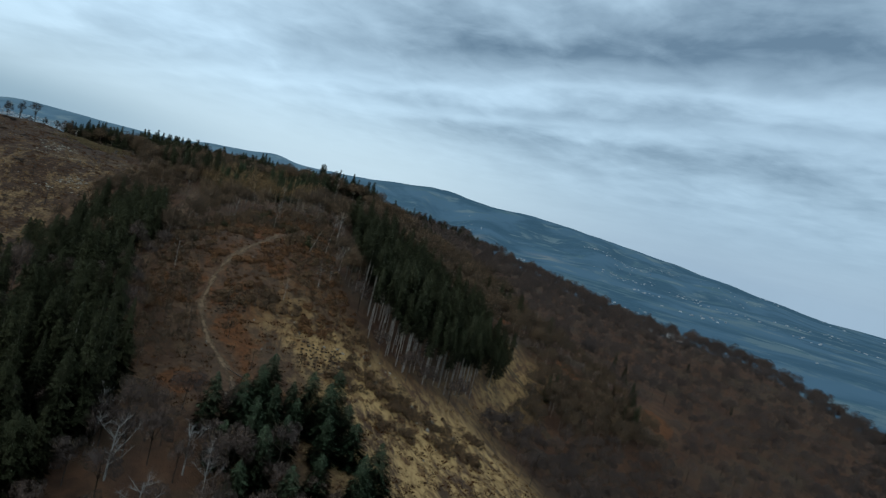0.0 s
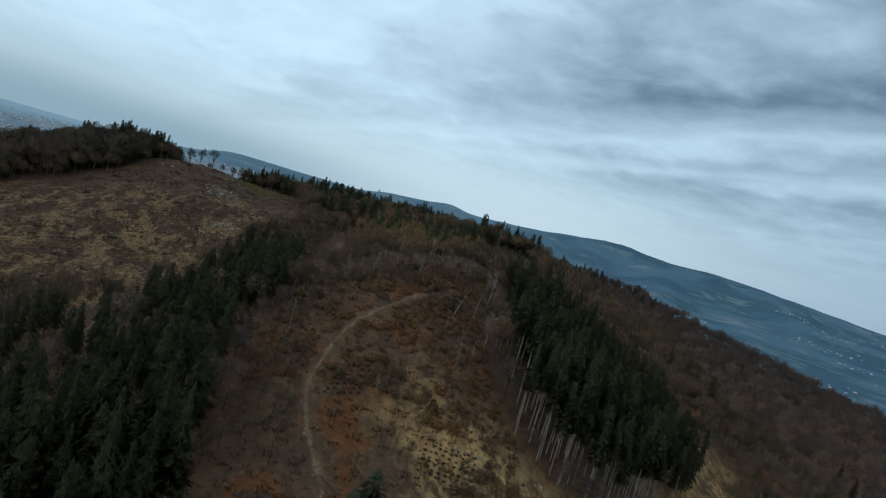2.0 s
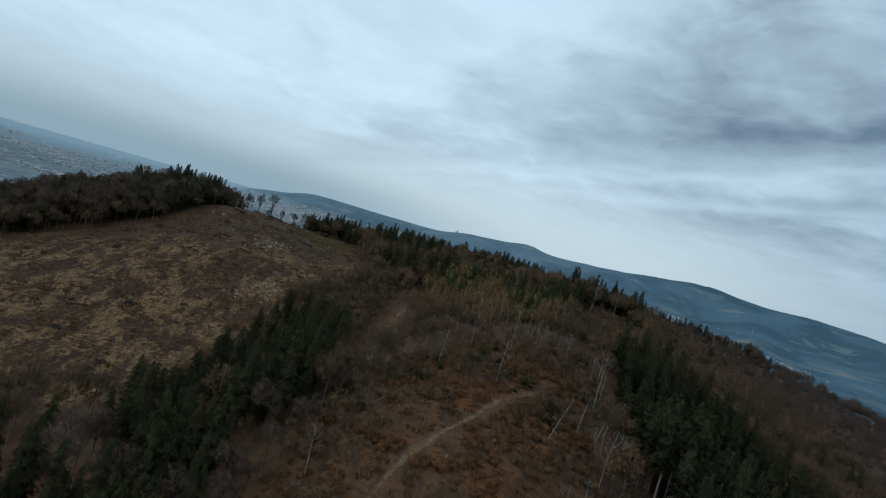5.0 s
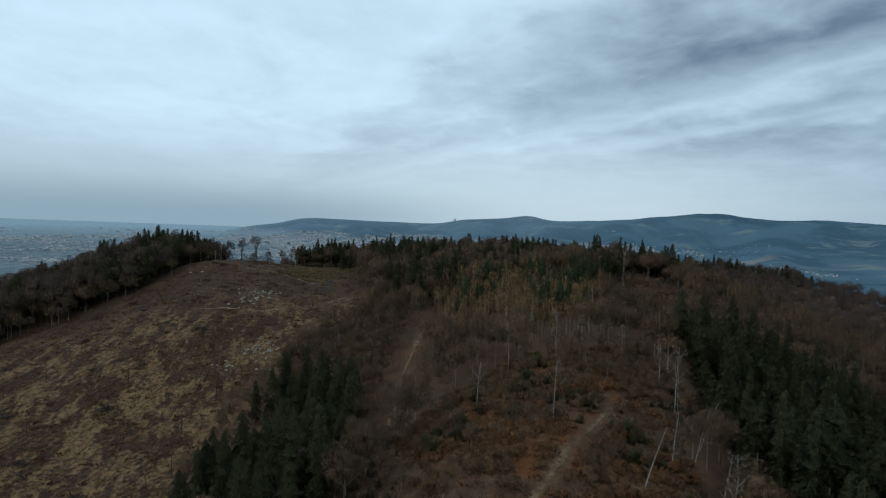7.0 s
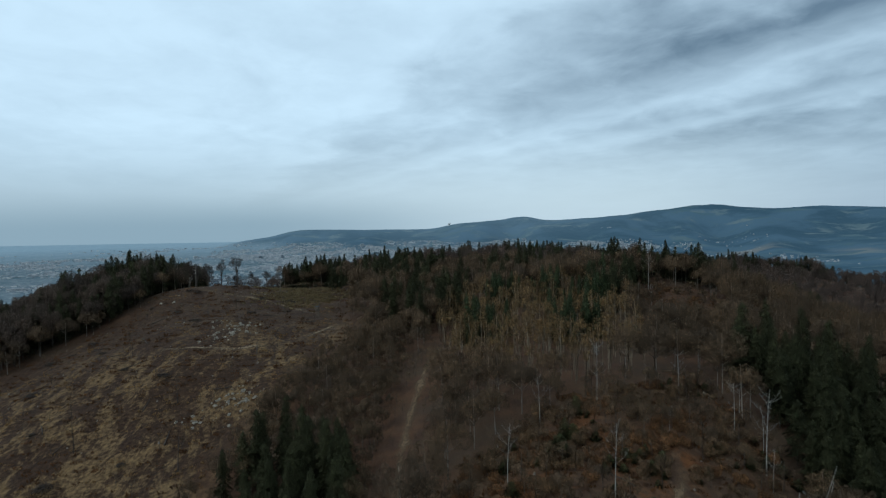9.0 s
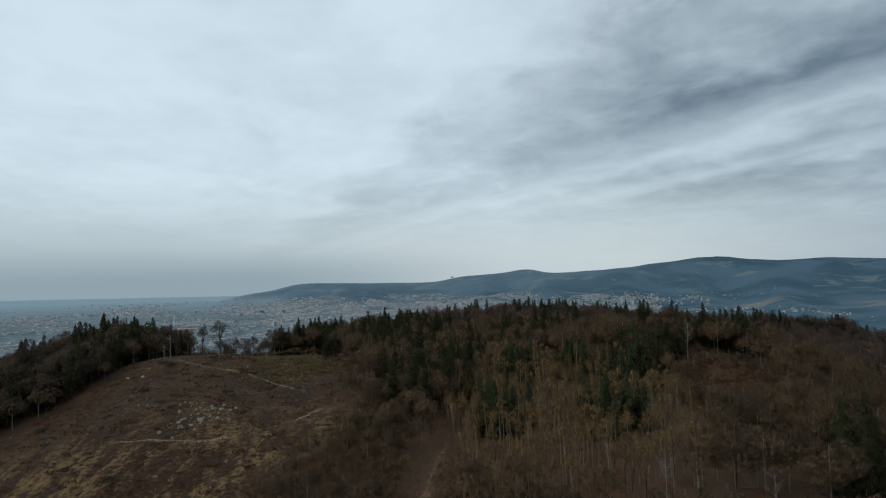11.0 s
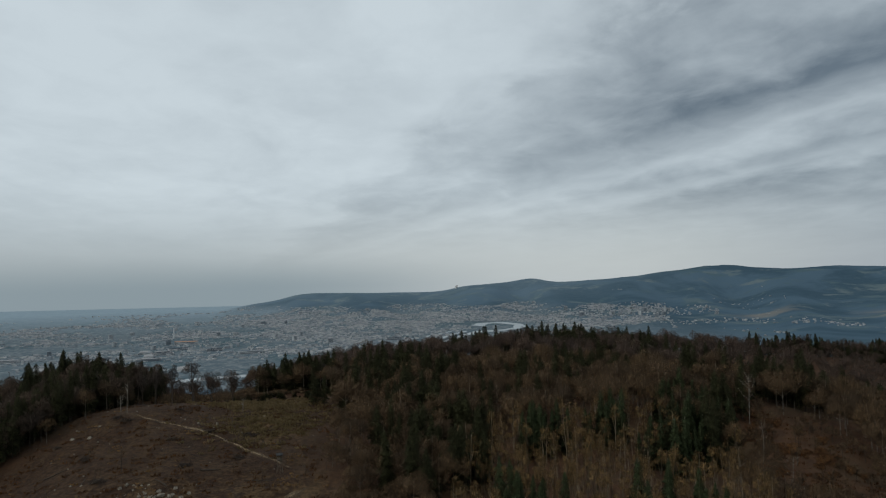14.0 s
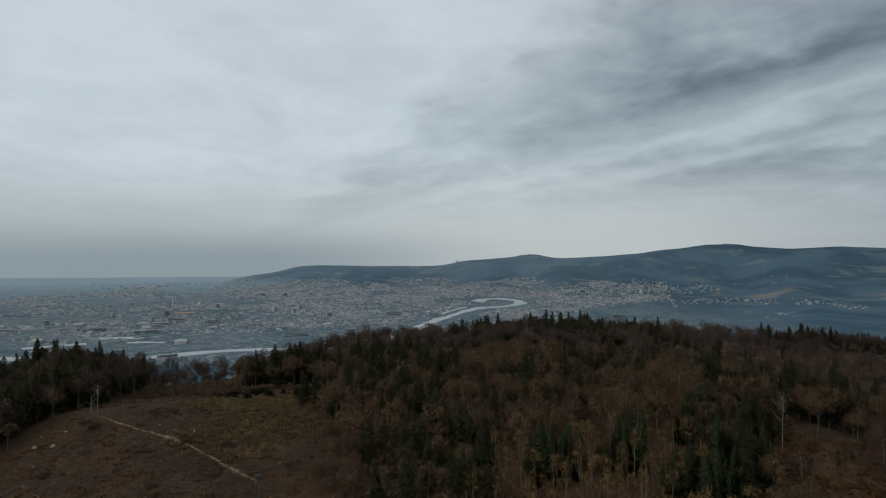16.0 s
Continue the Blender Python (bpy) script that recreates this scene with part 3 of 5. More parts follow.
def spruce_shape(rng, high, wide, bare, levels, points, sprays, lean=0.0, full=0.75, slim=1.0):
    """Trunk, crown and the crown's outward directions: ragged drooping tiers of needles, and sprays that stick out of them."""
    bend = [(lean * k * k * high, lean * 0.4 * k * high, k * high) for k in (0, 0.3, 0.6, 1.0)]
    trunk = tube(bend, [(0.008 * high + 0.04) * slim, (0.0065 * high + 0.03) * slim, 0.005 * high * slim, 0.02], 6)
    step = high * (1 - bare) / levels

    def reach(u):
        return wide * max(1 - u, 0) ** full * (0.62 + 0.38 * min(1, u * 4 + 0.25)) + 0.08

    v, f, out = [], [], []
    for k in range(levels):
        u = k / levels
        z0 = high * (bare + (1 - bare) * u)
        r = reach(u) * rng.uniform(0.78, 1.08)
        mid = np.array([lean * (z0 / high) ** 2 * high + rng.normal(0, 0.08) * r, lean * 0.4 * z0 + rng.normal(0, 0.08) * r, 0])
        n, turn = len(v), rng.uniform(0, 6.28)
        v.append(mid + (0, 0, min(high, z0 + step * rng.uniform(1.5, 2.1))))
        out.append((0, 0, 1))
        for q in range(points):
            a = turn + 6.283 * (q + rng.uniform(-0.3, 0.3)) / points
            w2 = r * (rng.uniform(0.85, 1.2) if q % 2 else rng.uniform(0.5, 0.85))
            v.append(mid + (w2 * math.cos(a), w2 * math.sin(a), z0 - rng.uniform(0.0, 0.30) * w2 + rng.uniform(-0.4, 0.4) * step))
            out.append((math.cos(a), math.sin(a), rng.uniform(0.1, 1.0)))
        f += [(n, n + 1 + q, n + 1 + (q + 1) % points) for q in range(points)]
    for k in range(sprays):
        u = 1 - math.sqrt(rng.uniform(0.004, 1.0))
        z = high * (bare + (1 - bare) * u)
        a, r = rng.uniform(0, 6.283), reach(u)
        d, q = np.array([math.cos(a), math.sin(a), 0]), np.array([-math.sin(a), math.cos(a), 0])
        mid = np.array([lean * (z / high) ** 2 * high, lean * 0.4 * z, z + 0.25 * r])
        long, half, sag = r * rng.uniform(0.95, 1.32), 0.06 + r * rng.uniform(0.05, 0.13), r * rng.uniform(0.1, 0.55)
        n = len(v)
        v += [mid + d * long * 0.35, mid + d * long * 0.75 + q * half - (0, 0, sag * 0.6), mid + d * long * 0.75 - q * half - (0, 0, sag * 0.6), mid + d * long - (0, 0, sag)]
        out += [(d[0], d[1], rng.uniform(0.2, 1.4))] * 4
        f += [(n, n + 1, n + 2), (n + 1, n + 3, n + 2)]
    n = len(v)
    top = np.array([lean * high, lean * 0.4 * high, high])
    v += [top + (0.12, 0, -0.9), top + (-0.08, 0.1, -0.9), top + (-0.06, -0.1, -0.9), top + (0, 0, 0.3)]
    out += [(0.5, 0, 0.6), (-0.3, 0.4, 0.6), (-0.3, -0.4, 0.6), (0, 0, 1)]
    f += [(n, n + 1, n + 3), (n + 1, n + 2, n + 3), (n + 2, n, n + 3)]
    out = np.array(out, float)
    return trunk, (np.array(v), np.array(f)), out / np.linalg.norm(out, axis=1)[:, None]


def bare_shape(rng, high, wide, limbs, twigs, slim=False, sides=4, thick=1.0, fuzz=1.0):
    """Trunk with limbs, and the fine twigs, of a leafless tree."""
    lean = rng.uniform(-0.06, 0.06, 2)
    pieces, ends = [], []
    axis = [np.array([lean[0] * k * k * high, lean[1] * k * k * high, k * high]) for k in (0, 0.35, 0.7, 0.97)]
    base = high * (0.010 if slim else 0.014) * thick + 0.03
    pieces.append(tube(axis, [base, base * 0.75, base * 0.42, 0.02], sides + 1))
    for k in range(limbs):
        u = rng.uniform(0.45 if slim else 0.28, 0.92)
        start = np.array([lean[0] * u * u * high, lean[1] * u * u * high, u * high])
        a, reach = rng.uniform(0, 6.28), wide * rng.uniform(0.5, 1.0) * (1.15 - 0.75 * abs(u - 0.5))
        rise = reach * rng.uniform(0.5, 1.2)
        out = np.array([math.cos(a), math.sin(a), 0])
        knee = start + out * reach * 0.55 + (0, 0, rise * 0.42)
        end = start + out * reach + (0, 0, rise)
        end[2] = min(end[2], high * 1.02)
        pieces.append(tube([start, knee, end], [base * (0.24 if slim else 0.36), base * 0.16, 0.010], 3))
        ends += [(start, knee), (knee, end), (knee, end)]
    ends.append((axis[2], axis[3]))
    v, f = [], []
    for k in range(twigs):
        p, q = ends[rng.integers(len(ends))]
        s = p + (q - p) * rng.uniform(0.1, 1.0)
        d = rng.normal(0, 1, 3)
        d[2] = abs(d[2]) * 0.9 + 0.25
        d /= np.linalg.norm(d)
        long = rng.uniform(0.6, 1.7) * (0.6 if slim else 1.0) * wide / 3.2
        side = np.cross(d, rng.normal(0, 1, 3))
        side /= np.linalg.norm(side)
        side *= rng.uniform(0.02, 0.05) * thick * fuzz
        n = len(v)
        fork = s + d * long * 0.45
        v += [s - side, s + side, s + d * long, fork, fork + side * 2, fork + d * long * 0.3 + side / np.linalg.norm(side) * long * 0.42]
        f += [(n, n + 1, n + 2), (n + 3, n + 4, n + 5)]
    return join(pieces), (np.array(v), np.array(f))


ICO = (1 + 5 ** 0.5) / 2
BALL = np.array([(-1, ICO, 0), (1, ICO, 0), (-1, -ICO, 0), (1, -ICO, 0), (0, -1, ICO), (0, 1, ICO), (0, -1, -ICO), (0, 1, -ICO),
                 (ICO, 0, -1), (ICO, 0, 1), (-ICO, 0, -1), (-ICO, 0, 1)]) / math.hypot(1, ICO)


def hull(points):
    """The twenty triangles round twelve points that lie like an icosahedron's corners."""
    out = []
    for a in range(12):
        for b in range(a + 1, 12):
            for c in range(b + 1, 12):
                if all(np.linalg.norm(points[i] - points[j]) < 1.2 for i, j in ((a, b), (b, c), (a, c))):
                    turn = np.dot(np.cross(points[b] - points[a], points[c] - points[a]), points[a] + points[b] + points[c]) > 0
                    out.append((a, b, c) if turn else (a, c, b))
    return np.array(out)


BALL_FACES = hull(BALL)


def dome_shape(rng, high, wide, limbs, clumps, twigs, thick=1.0, trunk_sides=3, tall=0.34, foot_at=0.62, girth=1.0):
    """A leafless tree with a broad crown: trunk, limbs, ragged clumps of fine twigs at their ends, and longer twigs that stick out."""
    lean = rng.uniform(-0.05, 0.05, 2) * high
    foot, fork, tip = np.zeros(3), np.array([lean[0] * 0.3, lean[1] * 0.3, high * 0.42]), np.array([lean[0], lean[1], high * 0.9])
    base = (0.010 * high + 0.02) * girth
    pieces = [tube([foot, fork, tip], [base, base * 0.7, 0.03], trunk_sides)]
    heart = np.array([lean[0] * 0.7, lean[1] * 0.7, high * foot_at])
    cv, cf = [], []
    for k in range(clumps):
        a, e = 2.4 * k + rng.uniform(-0.4, 0.4), math.asin(-0.25 + 1.2 * (k + rng.uniform(0.1, 0.9)) / clumps * 0.98)
        out = np.array([math.cos(a) * math.cos(e) * wide, math.sin(a) * math.cos(e) * wide, math.sin(e) * high * tall])
        spot = heart + out * rng.uniform(0.50, 0.74)
        if k < limbs:
            pieces.append(tube([fork, spot], [base * 0.45, 0.02], 3))
        size = wide * rng.uniform(0.36, 0.54) * (6 / clumps) ** 0.33
        rag = rng.uniform(0.5, 1.35, 12)
        cv.append(spot + BALL * rag[:, None] * (size, size, size * rng.uniform(0.8, 1.15)))
        cf.append(BALL_FACES + 12 * k)
    cv, cf = np.concatenate(cv), np.concatenate(cf)
    v, f = [], []
    for k in range(twigs):
        a, e = rng.uniform(0, 6.283), math.asin(rng.uniform(-0.2, 1.0))
        out = np.array([math.cos(a) * math.cos(e), math.sin(a) * math.cos(e), math.sin(e)])
        s = heart + out * (wide, wide, high * tall) * rng.uniform(0.5, 0.85)
        d = out + rng.normal(0, 0.4, 3) + (0, 0, 0.35)
        d /= np.linalg.norm(d)
        long = rng.uniform(0.6, 1.2) * wide / 3.4
        side = np.cross(d, rng.normal(0, 1, 3))
        side *= rng.uniform(0.025, 0.05) * thick / np.linalg.norm(side)
        n = len(v)
        v += [s - side, s + side, s + d * long]
        f += [(n, n + 1, n + 2)]
    v, f = np.array(v), np.array(f)

    def outward(q):
        q = (q - heart + (0, 0, 0.12 * high)) / (wide, wide, high * (tall + 0.06))
        return q / np.linalg.norm(q, axis=1)[:, None]

    flat = np.cross(v[f[:, 1]] - v[f[:, 0]], v[f[:, 2]] - v[f[:, 0]])
    turn = (flat * outward(v)[f].mean(1)).sum(1) < 0
    f[turn] = f[turn][:, ::-1]
    return join(pieces), (v, f), outward(v), (cv, cf), outward(cv)


def mesh_of(name, shape, mat, smooth=False, away=None):
    me = bpy.data.meshes.new(name)
    fill(me, *shape)
    me.materials.append(mat)
    if smooth:
        me.polygons.foreach_set("use_smooth", np.ones(len(me.polygons), bool))
    if away is not None:
        me.normals_split_custom_set_from_vertices(away.astype(np.float32))
    return me


def part(name, me, parent, label=""):
    ob = new(name, me)
    ob.parent = parent
    return tagged(ob, label, kind="")


def standing(name, label, category, group, pieces):
    """A thing of several parts on an empty at its foot."""
    top = tagged(new(name), label, category, group)
    for piece, me in pieces:
        part(piece, me, top)
    return top


def placed(models, spots, rng, sink=0.15, size=(0.85, 1.15)):
    """Copies of the models on the spots; the models themselves take the first ones."""
    for k, (x, y) in enumerate(spots):
        s = rng.uniform(*size)
        m = Matrix.LocRotScale((x, y, float(land(x, y)) - sink), Euler((rng.uniform(-.02, .02), rng.uniform(-.02, .02), rng.uniform(0, 6.28))),
                               (s * rng.uniform(0.9, 1.1), s * rng.uniform(0.9, 1.1), s))
        if k < len(models):
            models[k].matrix_basis = m
        else:
            copy_thing(models[k % len(models)], m)


def mass(name, shapes, spots, sizes, rng, label, category, mats):
    """Many plants joined into one: shapes are lists of (vertices, triangles, slot)."""
    vs, fs, ms, ts, ns, n = [], [], [], [], [], 0
    for (x, y), s in zip(spots, sizes):
        a, tone = rng.uniform(0, 6.28), rng.uniform()
        c, d = math.cos(a) * s, math.sin(a) * s
        tall = s * rng.uniform(0.88, 1.12)
        foot = np.array([x, y, float(land(x, y)) - 0.2])
        for v, f, slot, *away in shapes[rng.integers(len(shapes))]:
            if away:
                q = away[0]
                ns.append(np.stack([(q[:, 0] * c - q[:, 1] * d) / s, (q[:, 0] * d + q[:, 1] * c) / s, q[:, 2]], 1))
            vs.append(np.stack([v[:, 0] * c - v[:, 1] * d, v[:, 0] * d + v[:, 1] * c, v[:, 2] * tall], 1) + foot)
            fs.append(f + n)
            ms.append(np.full(len(f), slot, np.int32))
            ts.append(np.full(len(v), tone, np.float32))
            n += len(v)
    me = bpy.data.meshes.new(name)
    fill(me, np.concatenate(vs), np.concatenate(fs))
    for m in mats:
        me.materials.append(m)
    me.polygons.foreach_set("material_index", np.concatenate(ms))
    at = me.attributes.new("tone", "FLOAT", "POINT")
    at.data.foreach_set("value", np.concatenate(ts))
    if ns:
        me.polygons.foreach_set("use_smooth", np.ones(len(me.polygons), bool))
        me.normals_split_custom_set_from_vertices(np.concatenate(ns).astype(np.float32))
    return tagged(new(name, me), label, category, kind="stuff")


def scatter(rng, x0, x1, y0, y1, gap, keep):
    """Jittered spots about gap apart where keep(x, y) holds."""
    gx, gy = np.meshgrid(np.arange(x0, x1, gap), np.arange(y0, y1, gap))
    gx = gx.ravel() + rng.uniform(-0.48, 0.48, gx.size) * gap
    gy = gy.ravel() + rng.uniform(-0.48, 0.48, gy.size) * gap
    ok = keep(gx, gy)
    return list(zip(gx[ok].tolist(), gy[ok].tolist()))


def off_tracks(x, y, room, sunken=0.0):
    """Which spots keep off the tracks; the track in the hollow lies open for a wider strip."""
    ok = np.ones(np.shape(x), bool)
    for k, route in enumerate(TRACKS):
        if k in (1, 2):
            room = room + sunken
            sunken = 0.0
        for (ax, ay), (bx, by) in zip(route, route[1:]):
            t = np.clip(((x - ax) * (bx - ax) + (y - ay) * (by - ay)) / ((bx - ax) ** 2 + (by - ay) ** 2), 0, 1)
            ok &= np.hypot(x - ax - t * (bx - ax), y - ay - t * (by - ay)) > room
    return ok


rng = np.random.default_rng(7)


def spruce_models(label, group, count, high, wide, bare, levels, points, sprays, mat, name="spruce", bark=None, **more):
    out = []
    for k in range(count):
        t, c, away = spruce_shape(rng, high * rng.uniform(0.9, 1.1), wide * rng.uniform(0.9, 1.1), bare * rng.uniform(0.85, 1.15), levels, points, sprays, rng.uniform(-0.014, 0.014), **more)
        out.append(standing(name, label, "tree", group, [("trunk", mesh_of("trunk", t, bark or BARK, True)), ("crown", mesh_of("crown", c, mat, True, away))]))
    return out


# the tall stand with bare lower trunks on the east side
spots = scatter(rng, 38, 130, 34, 204, 4.0, lambda x, y: inside(x, y, STAND) & (rng.uniform(size=x.shape) < 0.9))
models = spruce_models("tall dark spruce with long bare lower trunk in the stand", "spruces of the east stand", 7, 23, 2.6, 0.53, 15, 13, 170, STAND_NEEDLES, bark=STAND_BARK, full=0.6, slim=0.82)
placed(models, spots[:115], rng, size=(0.78, 1.12))
inner = spots[115:]
# the western belt, branched to the ground, in uneven clusters
def cluster(x, y, seed, wave=0.075):
    return np.array([noise.noise(Vector((a * wave, b * wave, seed))) + 0.4 * noise.noise(Vector((a * 0.2, b * 0.2, seed + 4))) for a, b in zip(np.atleast_1d(x), np.atleast_1d(y))])


spots = scatter(rng, -74, -14, -52, 170, 3.6, lambda x, y: inside(x, y, WEST_STAND) & (cluster(x, y, 2.2) > np.where(y > 85, -0.36, -0.12)) & (rng.uniform(size=x.shape) < 0.92) & off_tracks(x, y, 2.5, 2.5))
grown = 0.92 + 0.5 * cluster([x for x, _ in spots], [y for _, y in spots], 2.2)
models = spruce_models("dark green spruce branched to the ground", "spruces of the west belt", 5, 15.5, 2.7, 0.06, 20, 13, 240, NEEDLES, full=0.85)
models += spruce_models("dark green spruce branched to the ground", "spruces of the west belt", 4, 14, 3.1, 0.05, 18, 14, 260, NEEDLES, full=0.6)
for k, ((x, y), g) in enumerate(zip(spots[:175], grown)):
    g = float(np.clip(g, 0.5, 1.2)) * rng.uniform(0.72, 1.12)
    m = Matrix.LocRotScale((x, y, float(land(x, y)) - 0.15), Euler((rng.uniform(-.03, .03), rng.uniform(-.03, .03), rng.uniform(0, 6.28))), (g * rng.uniform(0.85, 1.15), g * rng.uniform(0.85, 1.15), g))
    if k < len(models):
        models[k].matrix_basis = m
    else:
        copy_thing(models[int(rng.integers(len(models)))], m)
inner += spots[175:]
# the bluish firs in front
FIRS = [(12, 3), (20, 1), (25, 0), (5, -10), (2, -20), (13, -16), (8, -24), (18, -25), (24, -29), (30, -20), (16, -7), (21, -14), (9, -3),
        (27, -12), (0, -11), (12, -31), (4, -30), (16, -1), (22, -6), (27, -5), (11, -9), (7, -16)]
models = spruce_models("bluish green fir with drooping branches", "firs at the foot of the slope", 6, 11, 3.7, 0.03, 19, 15, 520, FIR, "fir", full=0.6)
placed(models, FIRS, rng, size=(0.75, 1.15))
# dark single spruces below the east stand
models = spruce_models("dark single spruce at the edge of bare woods", "single spruces in the east", 3, 12, 2.4, 0.05, 18, 13, 220, NEEDLES)
placed(models, [(140, 96), (146, 100), (192, 108), (196, 112), (189, 116), (180, 87), (183, 92), (178, 93), (186, 98), (184, 103), (219, 148), (214, 152), (206, 130)], rng, size=(0.7, 1.15))

# bare woods all round
CREST_GAP = [(-122, 332), (-46, 342), (-52, 374), (-86, 376), (-94, 440), (-138, 440), (-128, 390), (-124, 362)]
DARK_WOOD = [(-118, 344), (-120, 285), (-132, 262), (-150, 250), (-160, 290), (-168, 330), (-172, 392), (-128, 392), (-124, 362), (-122, 340)]
# centre, half widths and number of the dark groves
GROVES = [
    (-70, 390, 18, 11, 110), (-30, 380, 18, 10, 30), (60, 485, 62, 30, 130),
    (100, 445, 36, 28, 60), (-10, 460, 42, 24, 36), (-5, 243, 13, 20, 30), (-12, 277, 13, 18, 26),
    (-25, 335, 26, 26, 40), (22, 305, 20, 18, 20), (42, 345, 32, 26, 30), (90, 290, 22, 14, 50), (118, 332, 30, 40, 60),
    (245, 525, 52, 34, 120), (305, 560, 60, 40, 100), (-200, 380, 40, 30, 30), (160, 190, 30, 30, 10),
    (112, 378, 24, 16, 40), (78, 343, 13, 8, 32), (48, 350, 7, 7, 9), (-12, 296, 9, 8, 15), (-1, 340, 9, 8, 9), (4, 268, 5, 4, 5), (-2, 276, 6, 5, 6),
    (54, 243, 9, 6, 12), (-3, 251, 6, 5, 8), (69, 263, 5, 6, 7), (-15, 352, 14, 14, 20), (150, 300, 12, 10, 6),
]
EAST_SLOPE = [(60, 200), (70, 196), (82, 220), (96, 245), (92, 268), (76, 272), (64, 262), (60, 235)]
PIT = [(-14, -3), (4, -4), (5, 14), (-12, 19)]
OPEN = [PIT, CREST_GAP, DARK_WOOD, EAST_SLOPE, CLEARING, SLOPE, SANDY, STAND, LARCHES]


def wooded(x, y):
    ok = off_tracks(x, y, 3.2, 1.8)
    for hx, hy, *_ in ((392, 308), (372, 318), (410, 322), (300, 420)):
        ok &= np.hypot(x - hx + 7, y - hy + 9) > 17
    ok &= ~(inside(x, y, WEST_STAND) & (cluster(x, y, 2.2) > -0.2))
    for gx, gy, rx, ry, _ in GROVES[:2]:
        ok &= ((x - gx) / rx) ** 2 + ((y - gy) / ry) ** 2 > 0.8
    for hx, hy, r in GLADES:
        ok &= np.hypot(x - hx, (y - hy) * 0.8) > r
    for o in OPEN:
        ok &= ~inside(x, y, o)
    return ok


def bare_set(count, high, wide, limbs, twigs, **more):
    out = []
    for k in range(count):
        a, b = bare_shape(rng, high * rng.uniform(0.85, 1.12), wide * rng.uniform(0.85, 1.15), limbs, twigs, **more)
        out.append([(*a, 0), (*b, 1)])
    return out


def dome_set(count, high, wide, limbs, clumps, twigs, **more):
    out = []
    for k in range(count):
        a, b, away, c, round_ = dome_shape(rng, high * rng.uniform(0.85, 1.12), wide * rng.uniform(0.85, 1.15), limbs, clumps, twigs, **more)
        side = a[0] * (1, 1, 0)
        side = side / (np.linalg.norm(side, axis=1)[:, None] + 1e-6)
        out.append([(*a, 0, side), (*b, 1, away), (*c, 2, round_)])
    return out


near = lambda x, y: (x > -215) & (x < 190) & (y > -110) & (y < 390)
hill = lambda x, y: ((((x - 10) / 600) ** 2 + ((y - 280) / 700) ** 2) < 1)
spots = scatter(rng, -215, 190, -110, 390, 5.6, lambda x, y: wooded(x, y) & near(x, y) & (y > 75))
grown = rng.uniform(0.75, 1.25, len(spots)) * np.array([0.66 if -50 < x < -11 and 120 < y < 262 else 1.0 for x, y in spots])
mass("bare_woods", dome_set(14, 10.5, 3.7, 3, 10, 46, thick=0.9, tall=0.36, foot_at=0.60), spots, grown, rng, "leafless brown beech and oak woods on the hill", "woods", [BARK, TWIGS, CLUMPS])
spots = scatter(rng, -120, 190, -110, 75, 6.0, lambda x, y: wooded(x, y))
mass("bare_woods_nearby", dome_set(9, 9.5, 3.0, 5, 6, 110, thick=0.9), spots, rng.uniform(0.7, 1.2, len(spots)), rng, "leafless grey-brown woods at the foot of the slope", "woods", [DARK_BARK, TWIGS, MAUVE_CLUMPS])
spots = scatter(rng, -600, 620, -430, 990, 9.0, lambda x, y: ~near(x, y) & hill(x, y) & wooded(x, y) & (np.abs(np.arctan2(x, y + 200)) < 1.1) & (y > -60))
mass("distant_bare_woods", dome_set(12, 12.0, 4.0, 1, 5, 12, thick=1.5), spots, rng.uniform(0.6, 1.3, len(spots)), rng, "leafless grey-brown woods on the far slopes", "woods", [DARK_BARK, TWIGS, MAUVE_CLUMPS])

WEST_WOOD = [(-118, 344), (-120, 285), (-132, 262), (-165, 225), (-215, 180), (-300, 200), (-300, 420), (-140, 420), (-128, 392), (-124, 362)]
spots = scatter(rng, -300, -116, 180, 420, 5.2, lambda x, y: inside(x, y, WEST_WOOD))
mass("tall_bare_woods", dome_set(8, 12.5, 3.3, 3, 8, 30, thick=1.0, tall=0.38, foot_at=0.58), spots, [rng.uniform(0.85, 1.2) * (1 + 0.36 * min(1, max(0, (-125 - x) / 25))) for x, _ in spots], rng, "tall leafless brown woods, darkened for shade, beside the clearing", "woods", [DARK_BARK, DARK_TWIGS, SHADY_CLUMPS])

spots = scatter(rng, -44, -8, 108, 264, 3.0, lambda x, y: wooded(x, y) & ~inside(x, y, WEST_STAND) & (x < -9 + 0.04 * (y - 200)))
mass("hollow_brush", dome_set(8, 4.6, 1.7, 1, 5, 24, thick=0.7, tall=0.38, foot_at=0.55), spots, rng.uniform(0.5, 1.25, len(spots)), rng, "soft brown leafless brushwood beside the hollow track", "brush", [DARK_BARK, TWIGS, CLUMPS])
HOLLOW = [(-122, 356), (-52, 362), (-86, 374), (-94, 440), (-138, 440), (-128, 390)]
spots = scatter(rng, -140, -50, 352, 442, 3.2, lambda x, y: inside(x, y, HOLLOW))
mass("low_young_woods", dome_set(7, 3.4, 1.9, 1, 5, 20, thick=0.8, tall=0.36, foot_at=0.5), spots, rng.uniform(0.6, 1.2, len(spots)), rng, "low young leafless woods behind the crest", "woods", [DARK_BARK, TWIGS, CLUMPS])

